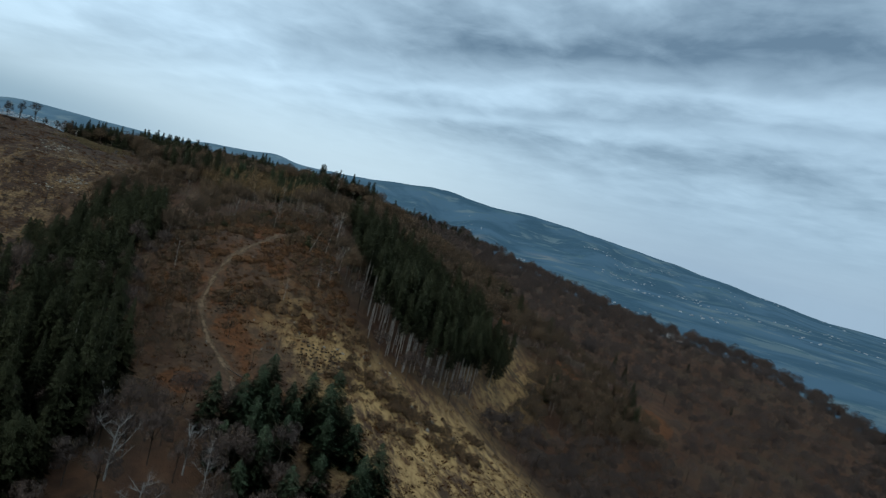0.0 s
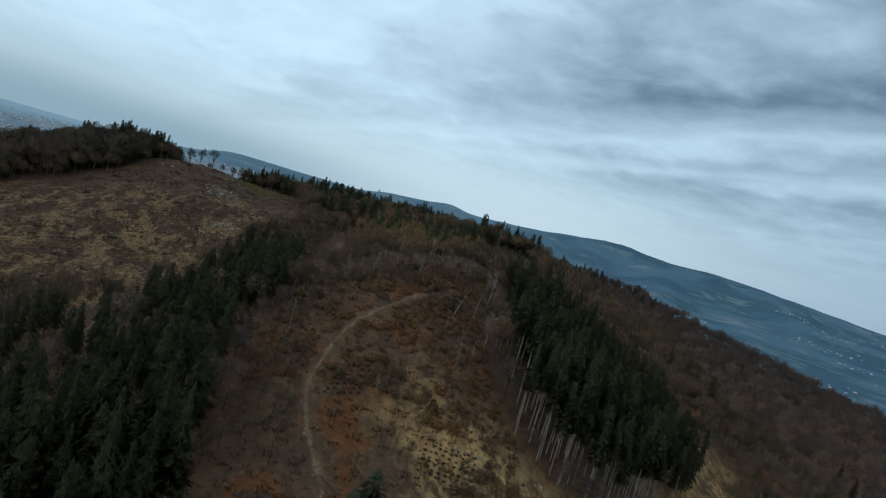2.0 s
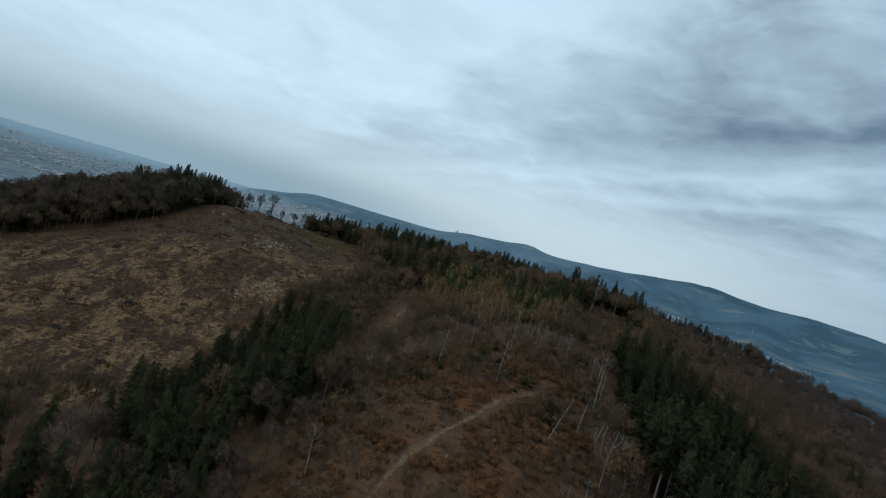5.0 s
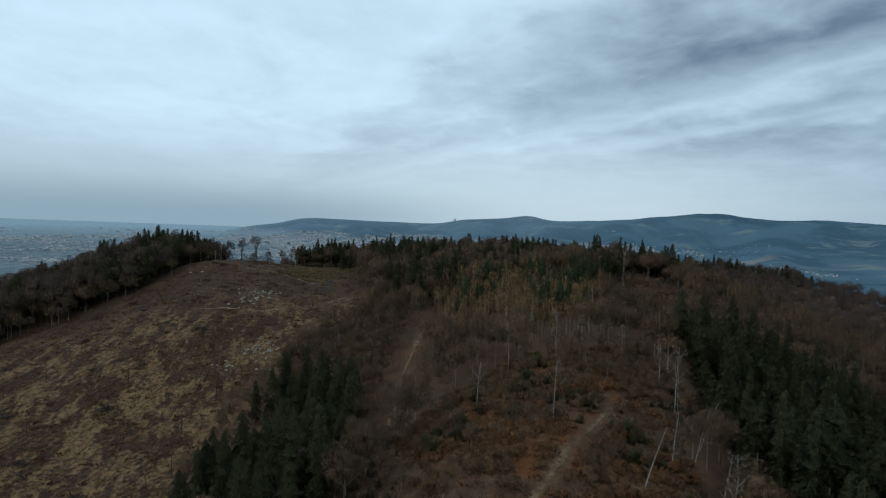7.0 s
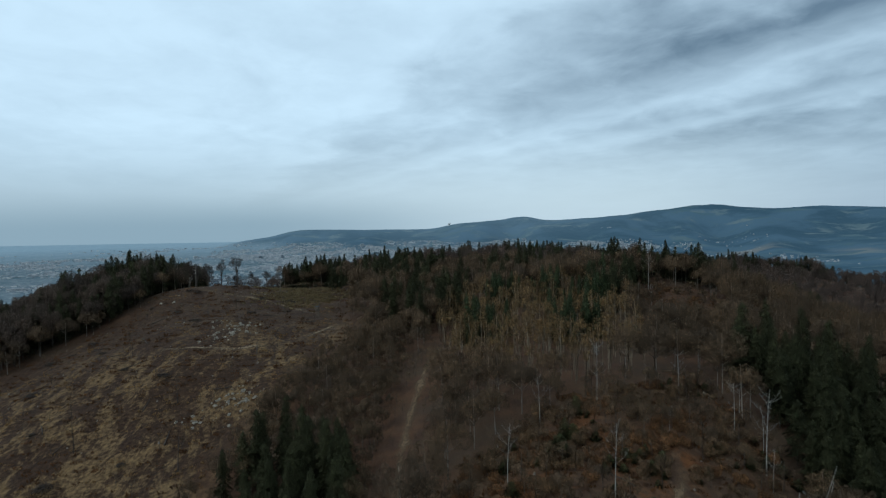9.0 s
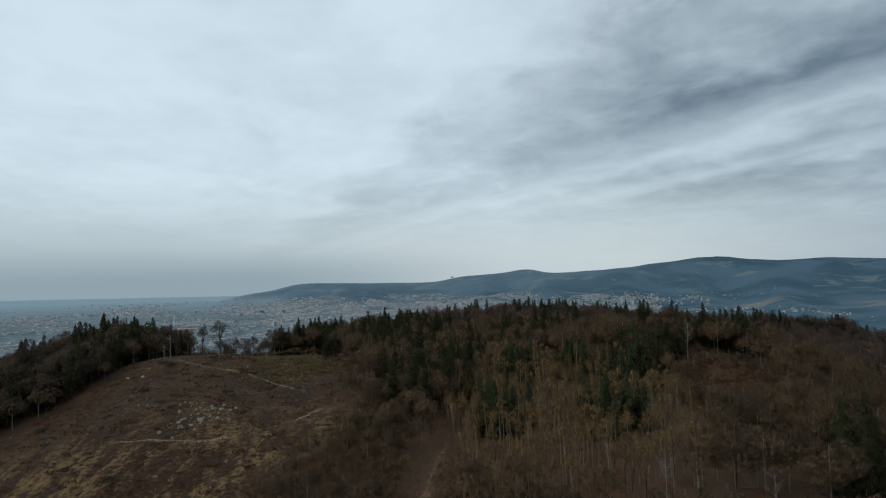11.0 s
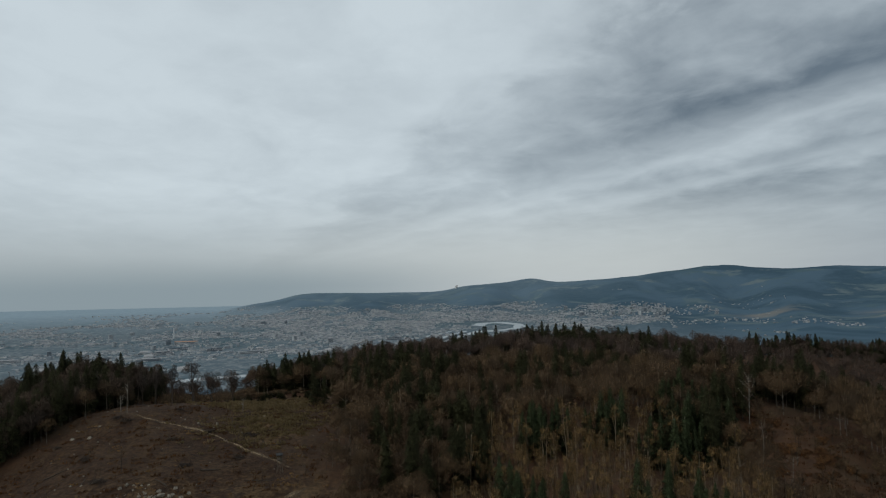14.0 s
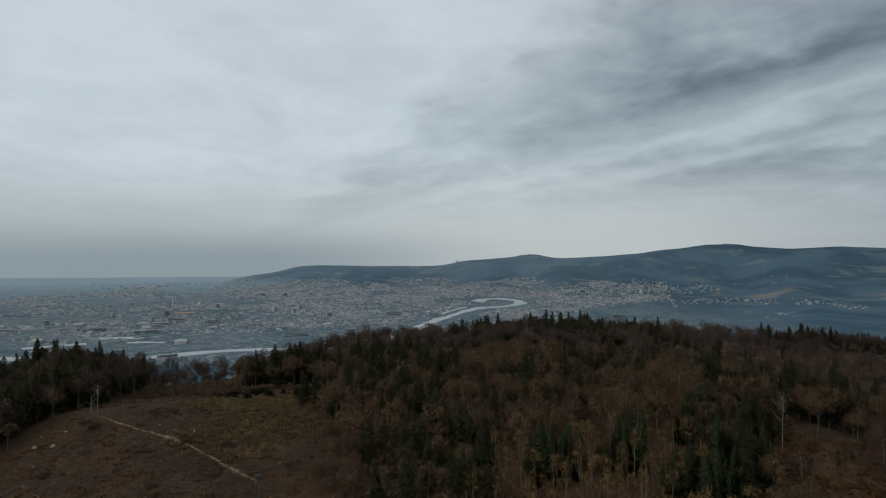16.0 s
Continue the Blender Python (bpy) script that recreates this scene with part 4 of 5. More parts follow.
# ---------------------------------------------------------------- conifers within the woods
shapes = []
for k in range(7):
    high, wide, lean = 12 * rng.uniform(0.85, 1.2), 2.5 * rng.uniform(0.85, 1.15), rng.uniform(-0.01, 0.01)
    t, c, away = spruce_shape(rng, high, wide, 0.14, 11, 9, 44, lean, full=0.5)
    side = t[0] * (1, 1, 0)
    shapes.append([(*t, 0, side / (np.linalg.norm(side, axis=1)[:, None] + 1e-6)), (*c, 1, away)])
spots = list(inner)
for x, y, rx, ry, count in GROVES:
    for k in range(count):
        a, r = rng.uniform(0, 6.28), math.sqrt(rng.uniform())
        spots.append((x + rx * r * math.cos(a), y + ry * r * math.sin(a)))
spots += scatter(rng, -180, -110, 240, 394, 3.9, lambda x, y: inside(x, y, DARK_WOOD) & (rng.uniform(size=x.shape) < 0.9))
spots += scatter(rng, -220, -150, 200, 394, 9, lambda x, y: ~inside(x, y, DARK_WOOD) & ~inside(x, y, CLEARING))
sizes = list(rng.uniform(0.75, 1.25, len(spots)))
sizes = [1.22 * k if x < -148 else 1.1 * k if x < -132 else 0.95 * k if x > 200 else 1.06 * k if y > 425 and x > 0 else 0.78 * k if y > 425 else 0.80 * k if x > 70 and y > 320 else k for k, (x, y) in zip(sizes, spots)]
# single dark trees strewn through the bare woods
spots += scatter(rng, -210, 330, 150, 620, 26, lambda x, y: wooded(x, y) & (rng.uniform(size=x.shape) < 0.2))
mass("spruce_groves", shapes, spots, sizes + list(rng.uniform(0.45, 0.82, len(spots) - len(sizes))), rng, "dark spruces standing in groves among bare woods", "woods", [DARK_BARK, NEEDLES])

LARCH_BARK = plain("larch_bark", (0.150, 0.112, 0.074), (0.270, 0.205, 0.140), 3.0, 0.9, 0.04)
# the planted larches, thin and straw-coloured, with groups of young spruces
GREEN_NEEDLES = fuzzy("green_needles", (0.017, 0.0245, 0.0105), (0.032, 0.041, 0.0175), (0.046, 0.050, 0.023), 0.46, 6.5)
GREEN_ROWS = [(11, 211, 8, 7), (34, 198, 7, 9), (56, 252, 8, 10), (21, 256, 6, 5), (37, 258, 6, 5), (49, 239, 11, 6), (60, 268, 10, 6)]
spots = scatter(rng, -4, 64, 150, 275, 2.9, lambda x, y: inside(x, y, LARCHES) & (rng.uniform(size=x.shape) < 0.85) & np.all([((x - gx) / rx) ** 2 + ((y - gy + 3) / ry) ** 2 > 0.6 for gx, gy, rx, ry in GREEN_ROWS], axis=0))
mass("larch_plantation", dome_set(9, 9.5, 1.2, 2, 5, 40, thick=1.2, tall=0.30, foot_at=0.68), spots, rng.uniform(0.7, 1.25, len(spots)), rng,
     "slender straw-brown leafless larches planted close together", "woods", [LARCH_BARK, LARCH, LARCH_CLUMPS])
spots = []
for x, y, rx, ry in GREEN_ROWS:
    for k in range(20):
        a, r = rng.uniform(0, 6.28), math.sqrt(rng.uniform())
        spots.append((x + rx * r * math.cos(a), y + ry * r * math.sin(a)))
models = spruce_models("young slim spruce among the larches", "young spruces in the plantation", 4, 9.5, 1.8, 0.04, 14, 11, 110, GREEN_NEEDLES, "young_spruce")
placed(models, spots, rng, size=(0.75, 1.3))

YOUNG = fuzzy("young_fir_needles", (0.026, 0.030, 0.012), (0.050, 0.050, 0.020), (0.070, 0.060, 0.028), 0.50, 7.0)
# bushy young firs beside the track
spots = []
for x, y, rx, ry, count in ((3, 102, 5, 7, 34), (29, 119, 6, 5, 22), (31, 105, 4, 5, 20), (31, 92, 5, 6, 16), (-10, 92, 4, 8, 14), (12, 128, 7, 4, 12), (45, 150, 4, 4, 8), (47, 124, 5, 6, 16), (22, 133, 5, 4, 10), (-5, 78, 4, 8, 10)):
    for k in range(count):
        spots.append((x + rng.normal(0, rx * 0.75), y + rng.normal(0, ry * 0.75)))
spots = [p for p in spots if off_tracks(np.array([p[0]]), np.array([p[1]]), 2.2)[0]]
models = spruce_models("low bushy young fir beside the track", "young firs on the slope", 5, 2.6, 1.7, 0.0, 8, 12, 110, YOUNG, "young_fir", full=0.45)
placed(models, spots, rng, size=(0.42, 1.15))


# ---------------------------------------------------------------- birches and lone trees
def bare_models(name, label, group, count, high, wide, limbs, twigs, bark, twig, **more):
    out = []
    for k in range(count):
        a, b = bare_shape(rng, high * rng.uniform(0.85, 1.15), wide, limbs, twigs, **more)
        out.append(standing(name, label, "tree", group, [("trunk", mesh_of("trunk", a, bark, True)), ("crown", mesh_of("crown", b, twig))]))
    return out


BIRCHES = [(19, 48), (39, 76), (30, 60), (35, 68), (45, 88), (44, 103), (46, 117), (47, 121), (8, 117),
           (36, 131), (48, 134), (52, 141), (50, 128), (21, 108), (-9, 58), (-13, 75),
           (27, 143), (43, 146), (38, 150), (16, 139), (-5, 110), (70, 246), (66, 226), (62, 218), (57, 205), (74, 262)]
models = bare_models("birch", "leafless birch with pale slender trunk", "birches on the slope", 6, 8.0, 1.5, 10, 150, BIRCH, PALE, slim=True, thick=0.40)
placed(models, BIRCHES, rng, size=(0.7, 1.35))
PALE_TREES = [(-3, -22), (0, -27), (-9, -34), (12, -38), (-17, -12), (-14, -24), (-20, -6), (36, -36)]
models = bare_models("pale_tree", "greyish leafless tree with spreading pale twigs", "pale trees at the foot of the slope", 3, 8, 3.0, 10, 110, BIRCH, PALE, thick=1.1)
placed(models, PALE_TREES, rng)
CREST = [(-118, 345), (-111, 340), (-104, 338), (-96, 337), (-92, 345), (-86, 352), (-124, 338), (-58, 384), (-101, 352)]
LACE = fuzzy("open_twig_lace", (0.040, 0.031, 0.026), (0.066, 0.050, 0.040), (0.050, 0.040, 0.034), 0.51, 6.0, 0.3)
models = []
for k in range(4):
    a, b, away, c, round_ = dome_shape(rng, 15 * rng.uniform(0.85, 1.1), 2.7, 6, 8, 110, thick=1.5, trunk_sides=6, tall=0.30, foot_at=0.68, girth=1.9)
    models.append(standing("crest_tree", "lone leafless tree on the cleared crest", "tree", "lone trees on the crest",
                           [("trunk", mesh_of("trunk", a, DARK_BARK, True)), ("crown", mesh_of("crown", join([b, c]), LACE, True, np.concatenate([away, round_])))]))
placed(models, CREST, rng, size=(0.7, 1.1))
LEFTOVER = [(-60, 148), (-56, 160), (-66, 186), (-80, 250), (-90, 215), (-58, 205), (-48, 214), (-47, 206), (-74, 262), (-110, 178), (-98, 150),
            (-70, 140), (-63, 168), (-84, 172), (-46, 240), (-44, 222), (-55, 130), (-92, 186)]
models = bare_models("seed_tree", "thin leafless tree standing alone in the clearing", "single trees in the clearing", 4, 9, 2.4, 8, 70, DARK_BARK, TWIGS, slim=True, thick=1.3)
placed(models, LEFTOVER, rng, size=(0.6, 1.2))
DEAD = [(44, 102, 0.45), (38, 96, 0.3), (47, 108, 0.5), (30, 84, 0.35), (41, 84, 0.4)]
for x, y, tip in DEAD:
    v, f = tube([(0, 0, -0.3), (tip * 3.2, 0.6, 3.8), (tip * 7.5, 1.2, 8.5)], [0.075, 0.055, 0.02], 6)
    top = tagged(new("dead_tree", mesh_of("dead_tree", (v, f), BIRCH, True)), "leaning dead pale tree trunk without branches", "tree", "dead trunks on the slope")
    top.matrix_basis = Matrix.Translation((x, y, float(land(x, y)))) @ Matrix.Rotation(rng.uniform(-0.4, 0.6), 4, "Z")


# ---------------------------------------------------------------- stones, stumps, logs
def stone_mesh(r):
    bm = bmesh.new()
    bmesh.ops.create_icosphere(bm, subdivisions=2, radius=r)
    seed = rng.uniform(0, 50, 3)
    for v in bm.verts:
        n = noise.noise(Vector(v.co * (1.1 / r)) + Vector(seed)) * 0.45 + noise.noise(Vector(v.co * (2.6 / r)) + Vector(seed)) * 0.2
        v.co *= 1 + n
        v.co.z *= 0.95
    me = bpy.data.meshes.new("boulder")
    bm.to_mesh(me)
    bm.free()
    me.materials.append(STONE)
    return me


stones = [stone_mesh(0.8) for _ in range(7)]
ROCKS = [(-65, 227, 6, 12, 84, 0.52), (-72, 236, 4, 4, 14, 0.45), (-51, 183, 6, 8, 66, 0.5), (-59, 178, 4, 3, 16, 0.42), (-88, 240, 16, 14, 14, 0.4),
         (-72, 290, 14, 16, 26, 0.4), (40, 133, 5, 4, 12, 0.3), (47, 153, 5, 5, 12, 0.32), (44, 40, 7, 5, 16, 0.6), (56, 26, 10, 6, 22, 0.65), (34, 34, 6, 4, 10, 0.5),
         (24, 40, 8, 6, 6, 0.35), (-48, 126, 3, 6, 12, 0.6), (-100, 285, 12, 10, 10, 0.45)]
for x, y, rx, ry, count, size in ROCKS:
    for k in range(count):
        px, py = x + rng.normal(0, rx * 0.55), y + rng.normal(0, ry * 0.55)
        s = size * (0.3 + 1.25 * rng.uniform() ** 2.4)
        ob = tagged(new("boulder", stones[rng.integers(len(stones))]), "weathered pale grey limestone boulder lying in the grass", "boulder", "boulders on the hill")
        ob.matrix_basis = Matrix.LocRotScale((px, py, float(land(px, py)) + 0.02 * s), Euler((rng.uniform(-.4, .4), rng.uniform(-.4, .4), rng.uniform(0, 6.28))),
                                             (s * rng.uniform(0.8, 1.4), s * rng.uniform(0.8, 1.2), s * rng.uniform(0.8, 1.3)))


def stump_model():
    a = tube([(0, 0, -0.2), (0, 0, 0.1), (0.02, 0, 0.3), (0.02, 0.01, 0.5)], [0.48, 0.36, 0.3, 0.29], 9)
    ang = np.arange(9) * 2 * math.pi / 9
    ring = np.stack([0.02 + 0.28 * np.cos(ang), 0.01 + 0.28 * np.sin(ang), np.full(9, 0.515)], 1)
    disc = (np.concatenate([ring, [[0.02, 0.01, 0.52]]]), np.array([(k, (k + 1) % 9, 9) for k in range(9)]))
    return standing("stump", "pale sawn tree stump in the clearing", "stump", "stumps of the felled trees",
                    [("stump_side", mesh_of("stump_side", a, BARK, True)), ("cut_face", mesh_of("cut_face", disc, CUT))])


spots = scatter(rng, -180, 60, 0, 350, 13, lambda x, y: (inside(x, y, CLEARING) | inside(x, y, SLOPE)) & (rng.uniform(size=x.shape) < 0.85))
placed([stump_model()], spots, rng, 0.0, (0.5, 1.0))
spots = scatter(rng, -170, 60, 10, 350, 22, lambda x, y: (inside(x, y, CLEARING) | inside(x, y, SLOPE)) & (rng.uniform(size=x.shape) < 0.8))
for x, y in spots:
    a, long, r = rng.uniform(0, 3.14), rng.uniform(3, 8), rng.uniform(0.07, 0.17)
    run = [(x + math.cos(a) * long * k, y + math.sin(a) * long * k) for k in (-0.5, -0.17, 0.17, 0.5)]
    v, f = tube([(p, q, float(land(p, q)) + r + 0.05) for p, q in run], [r, r * 0.9, r * 0.75, r * 0.5], 6)
    tagged(new("fallen_log", mesh_of("fallen_log", (v, f), DARK_BARK, True)), "thin felled log lying on the ground", "log", "felled logs on the ground")


# ---------------------------------------------------------------- grass, brambles, brushwood
def tuft_shape(blades, high, spread, broad):
    v, f = [], []
    for k in range(blades):
        a, r = rng.uniform(0, 6.28), rng.uniform(0, spread)
        p = np.array([r * math.cos(a), r * math.sin(a), 0])
        d = np.array([math.cos(a), math.sin(a), 0]) * rng.uniform(0.2, 0.9) * high
        q = np.array([-math.sin(a), math.cos(a), 0]) * broad
        n = len(v)
        v += [p - q, p + q, p + d * 0.5 + (0, 0, high * rng.uniform(0.6, 1.0)) - q * 0.5, p + d + (0, 0, high * rng.uniform(0.3, 0.7))]
        f += [(n, n + 1, n + 2), (n + 2, n + 1, n + 3)]
    return [(np.array(v), np.array(f), 0)]


STRAW = toned("dry_grass", (0.145, 0.080, 0.032), (0.285, 0.166, 0.069), (0.080, 0.045, 0.022))
BRAMBLE = toned("dead_bracken", (0.060, 0.028, 0.011), (0.120, 0.051, 0.018), (0.045, 0.025, 0.013))


def clumped(x, y):
    return np.array([noise.noise(Vector((a * 0.11, b * 0.11, 3.1))) + 0.5 * noise.noise(Vector((a * 0.35, b * 0.35, 7.7))) for a, b in zip(x, y)])


spots = scatter(rng, -212, 100, -34, 360, 1.9, lambda x, y: (inside(x, y, CLEARING) | inside(x, y, SANDY)) & (clumped(x, y) > 0.09 + 0.35 * np.clip((y - 0.25 * x - 225) / 40, 0, 1) * (1 - np.exp(-((x + 70) / 24) ** 2 - ((y - 336) / 11) ** 2))) & off_tracks(x, y, 1.2))
mass("dry_grass", [tuft_shape(12, 0.5, 0.6, 0.028) for _ in range(6)], spots, rng.uniform(0.6, 1.5, len(spots)), rng, "tufts of dry straw-coloured grass on the slopes", "grass", [STRAW])
spots = scatter(rng, -212, 100, -34, 360, 2.6, lambda x, y: ((inside(x, y, CLEARING) & (clumped(x, y) < -0.05)) | inside(x, y, SLOPE) | inside(x, y, EAST_SLOPE)) & off_tracks(x, y, 1.4))
mass("dead_bracken", [tuft_shape(16, 0.6, 0.9, 0.03) for _ in range(6)], spots, rng.uniform(0.5, 1.5, len(spots)), rng, "rust-brown dead bracken and brambles", "undergrowth", [BRAMBLE])
spots = scatter(rng, -200, 90, -30, 350, 8, lambda x, y: (inside(x, y, CLEARING) | inside(x, y, SLOPE) | inside(x, y, SANDY)) & (rng.uniform(size=x.shape) < 0.5) & off_tracks(x, y, 2))
spots += scatter(rng, -26, 8, 105, 240, 3.2, lambda x, y: (x > -24 + 0.03 * (y - 105)) & off_tracks(x, y, 1.5) & ~off_tracks(x, y, 7.0))
mass("leafless_shrubs", bare_set(5, 2.0, 1.3, 5, 40, thick=0.6), spots, rng.uniform(0.5, 1.6, len(spots)), rng, "small leafless brown shrubs on the slopes", "shrub", [DARK_BARK, TWIGS])
spots = scatter(rng, -14, 60, 14, 160, 3.4, lambda x, y: inside(x, y, SLOPE) & (rng.uniform(size=x.shape) < 0.12 + 0.6 * np.clip((y - 78) / 45, 0, 1)) & off_tracks(x, y, 2.4))
spots += scatter(rng, 56, 100, 192, 276, 3.6, lambda x, y: inside(x, y, EAST_SLOPE) & (rng.uniform(size=x.shape) < 0.7))
spots += scatter(rng, -40, 2, 10, 150, 3.0, lambda x, y: inside(x, y, WEST_STAND) & (x > -30) & (cluster(x, y, 2.2) < -0.10) & off_tracks(x, y, 2.4))
spots += scatter(rng, -18, 0, 10, 120, 3.2, lambda x, y: ~inside(x, y, WEST_STAND) & (x < -3 + 0.02 * y) & off_tracks(x, y, 2.4) & ~inside(x, y, PIT))
mass("leafless_saplings", dome_set(7, 4.4, 1.3, 2, 3, 30, thick=0.7, tall=0.4, foot_at=0.55), spots, rng.uniform(0.5, 1.5, len(spots)), rng, "thin leafless saplings on the brown slope", "saplings", [DARK_BARK, TWIGS, CLUMPS])

# low brushwood that covers the slope, grey-brown with rusty patches
RUST_LACE = fuzzy("rusty_bracken_lace", (0.088, 0.041, 0.018), (0.140, 0.066, 0.026), (0.070, 0.036, 0.018), 0.47, 7.0, 0.5)
spots = scatter(rng, -16, 62, 40, 162, 2.1, lambda x, y: inside(x, y, SLOPE) & (cluster(x, y, 9.1, 0.10) > 0.16) & (np.hypot((x - 11) / 1.2, y - 98) > 8) & off_tracks(x, y, 1.6))
BRUSH_LACE = fuzzy("brown_brush_lace", (0.078, 0.046, 0.024), (0.132, 0.074, 0.034), (0.070, 0.046, 0.028), 0.50, 7.0, 0.4)
for x, y, rx, ry, count in ((52, 25, 13, 5, 70), (40, 31, 6, 4, 26), (64, 17, 9, 5, 36), (34, 24, 6, 3, 16), (76, 30, 8, 5, 20), (46, 12, 8, 4, 18)):
    spots += [(x + rng.normal(0, rx * 0.5), y + rng.normal(0, ry * 0.5)) for _ in range(count)]
mass("slope_brush", dome_set(8, 1.9, 1.3, 0, 3, 12, thick=0.5, tall=0.32, foot_at=0.45), spots, rng.uniform(0.5, 1.3, len(spots)), rng, "low brown leafless brushwood on the slope", "brush", [DARK_BARK, TWIGS, BRUSH_LACE])
spots = scatter(rng, -16, 90, 40, 270, 2.1, lambda x, y: (inside(x, y, SLOPE) | inside(x, y, EAST_SLOPE)) & ((cluster(x, y, 9.1, 0.10) < -0.08) | (np.hypot((x - 11) / 1.2, y - 98) < 8)) & off_tracks(x, y, 1.6))
mass("rusty_brush", dome_set(8, 1.1, 1.3, 0, 3, 14, thick=0.5, tall=0.35, foot_at=0.4), spots, rng.uniform(0.5, 1.2, len(spots)), rng, "rust-coloured dead bracken clumps on the slope", "undergrowth", [DARK_BARK, BRAMBLE, RUST_LACE])

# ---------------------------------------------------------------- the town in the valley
# haze over the valley is painted into these wall and roof colours
WALL = toned("hazed_plaster", (0.20, 0.225, 0.245), (0.60, 0.600, 0.585), (0.28, 0.305, 0.33))
ROOF = toned("hazed_roof", (0.15, 0.178, 0.200), (0.36, 0.330, 0.315), (0.50, 0.51, 0.51))
PANE = plain("dark_pane", (0.06, 0.08, 0.10), (0.10, 0.12, 0.14), 0.2, 0.3, 0.01)
city_rng = np.random.default_rng(21)


def house_shape(long, wide, high, rise):
    """Walls and gabled or flat roof."""
    a, b = long / 2, wide / 2
    v = np.array([(-a, -b, 0), (a, -b, 0), (a, b, 0), (-a, b, 0), (-a, -b, high), (a, -b, high), (a, b, high), (-a, b, high)], float)
    walls = np.array([(0, 1, 5), (0, 5, 4), (1, 2, 6), (1, 6, 5), (2, 3, 7), (2, 7, 6), (3, 0, 4), (3, 4, 7)])
    o = 0.6
    r = np.array([(-a - o, -b - o, high), (a + o, -b - o, high), (a + o, b + o, high), (-a - o, b + o, high), (-a - o, 0, high + rise), (a + o, 0, high + rise)], float)
    roof = np.array([(0, 1, 5), (0, 5, 4), (2, 3, 4), (2, 4, 5), (1, 2, 5), (3, 0, 4)])
    return [(v, walls, 0), (r, roof, 1)]


def near_river(x, y, room):
    ok = np.zeros(np.shape(x), bool)
    for (ax, ay), (bx, by) in zip(RIVER, RIVER[1:]):
        t = np.clip(((x - ax) * (bx - ax) + (y - ay) * (by - ay)) / ((bx - ax) ** 2 + (by - ay) ** 2), 0, 1)
        ok |= np.hypot(x - ax - t * (bx - ax), y - ay - t * (by - ay)) < room
    return ok


def town_mass(name, spots, shapes, label, grow=0.0):
    """Houses and halls, each turned along its street: spots are east, north and the way of the street."""
    vs, fs, ms, ts, n = [], [], [], [], 0
    for x, y, a in spots:
        d = math.hypot(x, y)
        s = city_rng.uniform(0.26, 0.46) * (1 + grow * max(0, d - 1500) / 2500)
        c, e, tone = math.cos(a) * s, math.sin(a) * s, city_rng.uniform()
        foot = np.array([x, y, float(land(x, y)) - 0.5])
        for v, f, slot in shapes[city_rng.integers(len(shapes))]:
            vs.append(np.stack([v[:, 0] * c - v[:, 1] * e, v[:, 0] * e + v[:, 1] * c, v[:, 2] * s], 1) + foot)
            fs.append(f + n)
            ms.append(np.full(len(f), slot, np.int32))
            ts.append(np.full(len(v), tone, np.float32))
            n += len(v)
    me = bpy.data.meshes.new(name)
    fill(me, np.concatenate(vs), np.concatenate(fs))
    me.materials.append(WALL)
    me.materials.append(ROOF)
    me.polygons.foreach_set("material_index", np.concatenate(ms))
    at = me.attributes.new("tone", "FLOAT", "POINT")
    at.data.foreach_set("value", np.concatenate(ts))
    return tagged(new(name, me), label, "town", kind="stuff")


def quarters(x0, x1, y0, y1, gap, keep):
    """Spots in rows along the streets; each quarter of the town has its own street direction."""
    out, size = [], 260.0
    for qx in np.arange(x0, x1, size):
        for qy in np.arange(y0, y1, size):
            a = 0.30 + 0.5 * noise.noise(Vector((qx * 0.0016, qy * 0.0016, 8.8)))
            u, v = np.meshgrid(np.arange(-size * 0.7, size * 0.7, gap), np.arange(-size * 0.7, size * 0.7, gap * 2.3))
            u, v = u.ravel(), v.ravel()
            row = np.where(np.round(u / gap).astype(int) % 2 == 0, 0.36, -0.36) * gap
            u = u + city_rng.normal(0, 0.10, u.size) * gap
            v = v + row + city_rng.normal(0, 0.06, u.size) * gap
            x, y = qx + u * math.cos(a) - v * math.sin(a), qy + u * math.sin(a) + v * math.cos(a)
            ok = (np.abs(x - qx) < size / 2 - 3) & (np.abs(y - qy) < size / 2 - 3)
            x, y = x[ok], y[ok]
            if len(x):
                ok = keep(x, y)
                out += [(p, q, a + (0 if city_rng.uniform() < 0.8 else math.pi / 2)) for p, q in zip(x[ok].tolist(), y[ok].tolist())]
    return out


def town_keep(x, y):
    away = np.array([noise.noise(Vector((a * 0.0035, b * 0.0035, 1.7))) for a, b in zip(x, y)])
    core = np.exp(-((x + 100) / 750) ** 2 - ((y - 2700) / 900) ** 2)
    block = np.array([noise.noise(Vector((a * 0.016, b * 0.011, 4.4))) for a, b in zip(x, y)])
    dense = (0.14 + 0.85 * core + 1.1 * away) * np.clip(0.85 + 1.6 * block, 0.12, 1.4) * np.clip((4300 - np.hypot(x, y)) / 900, 0, 1)
    wedge = (x > -0.75 * y) & (x < 0.30 * y + 60)
    bank = (y > 1420) & (y - 0.9 * x > 1500) & (y - 0.5 * x > 1400)
    return wedge & bank & ~near_river(x, y, 62) & (city_rng.uniform(size=x.shape) < dense) & ((land(x, y) - plain_at(x, y)) < 34)


shapes = [house_shape(a, b, c, d) for a, b, c, d in ((18, 10, 7, 3), (13, 9, 6, 3.5), (28, 11, 9, 2.5), (11, 9, 5, 3.5), (26, 15, 6, 1.0), (44, 22, 6, 1.0))]
spots = quarters(-2900, 1300, 1350, 4300, 8.2, town_keep)
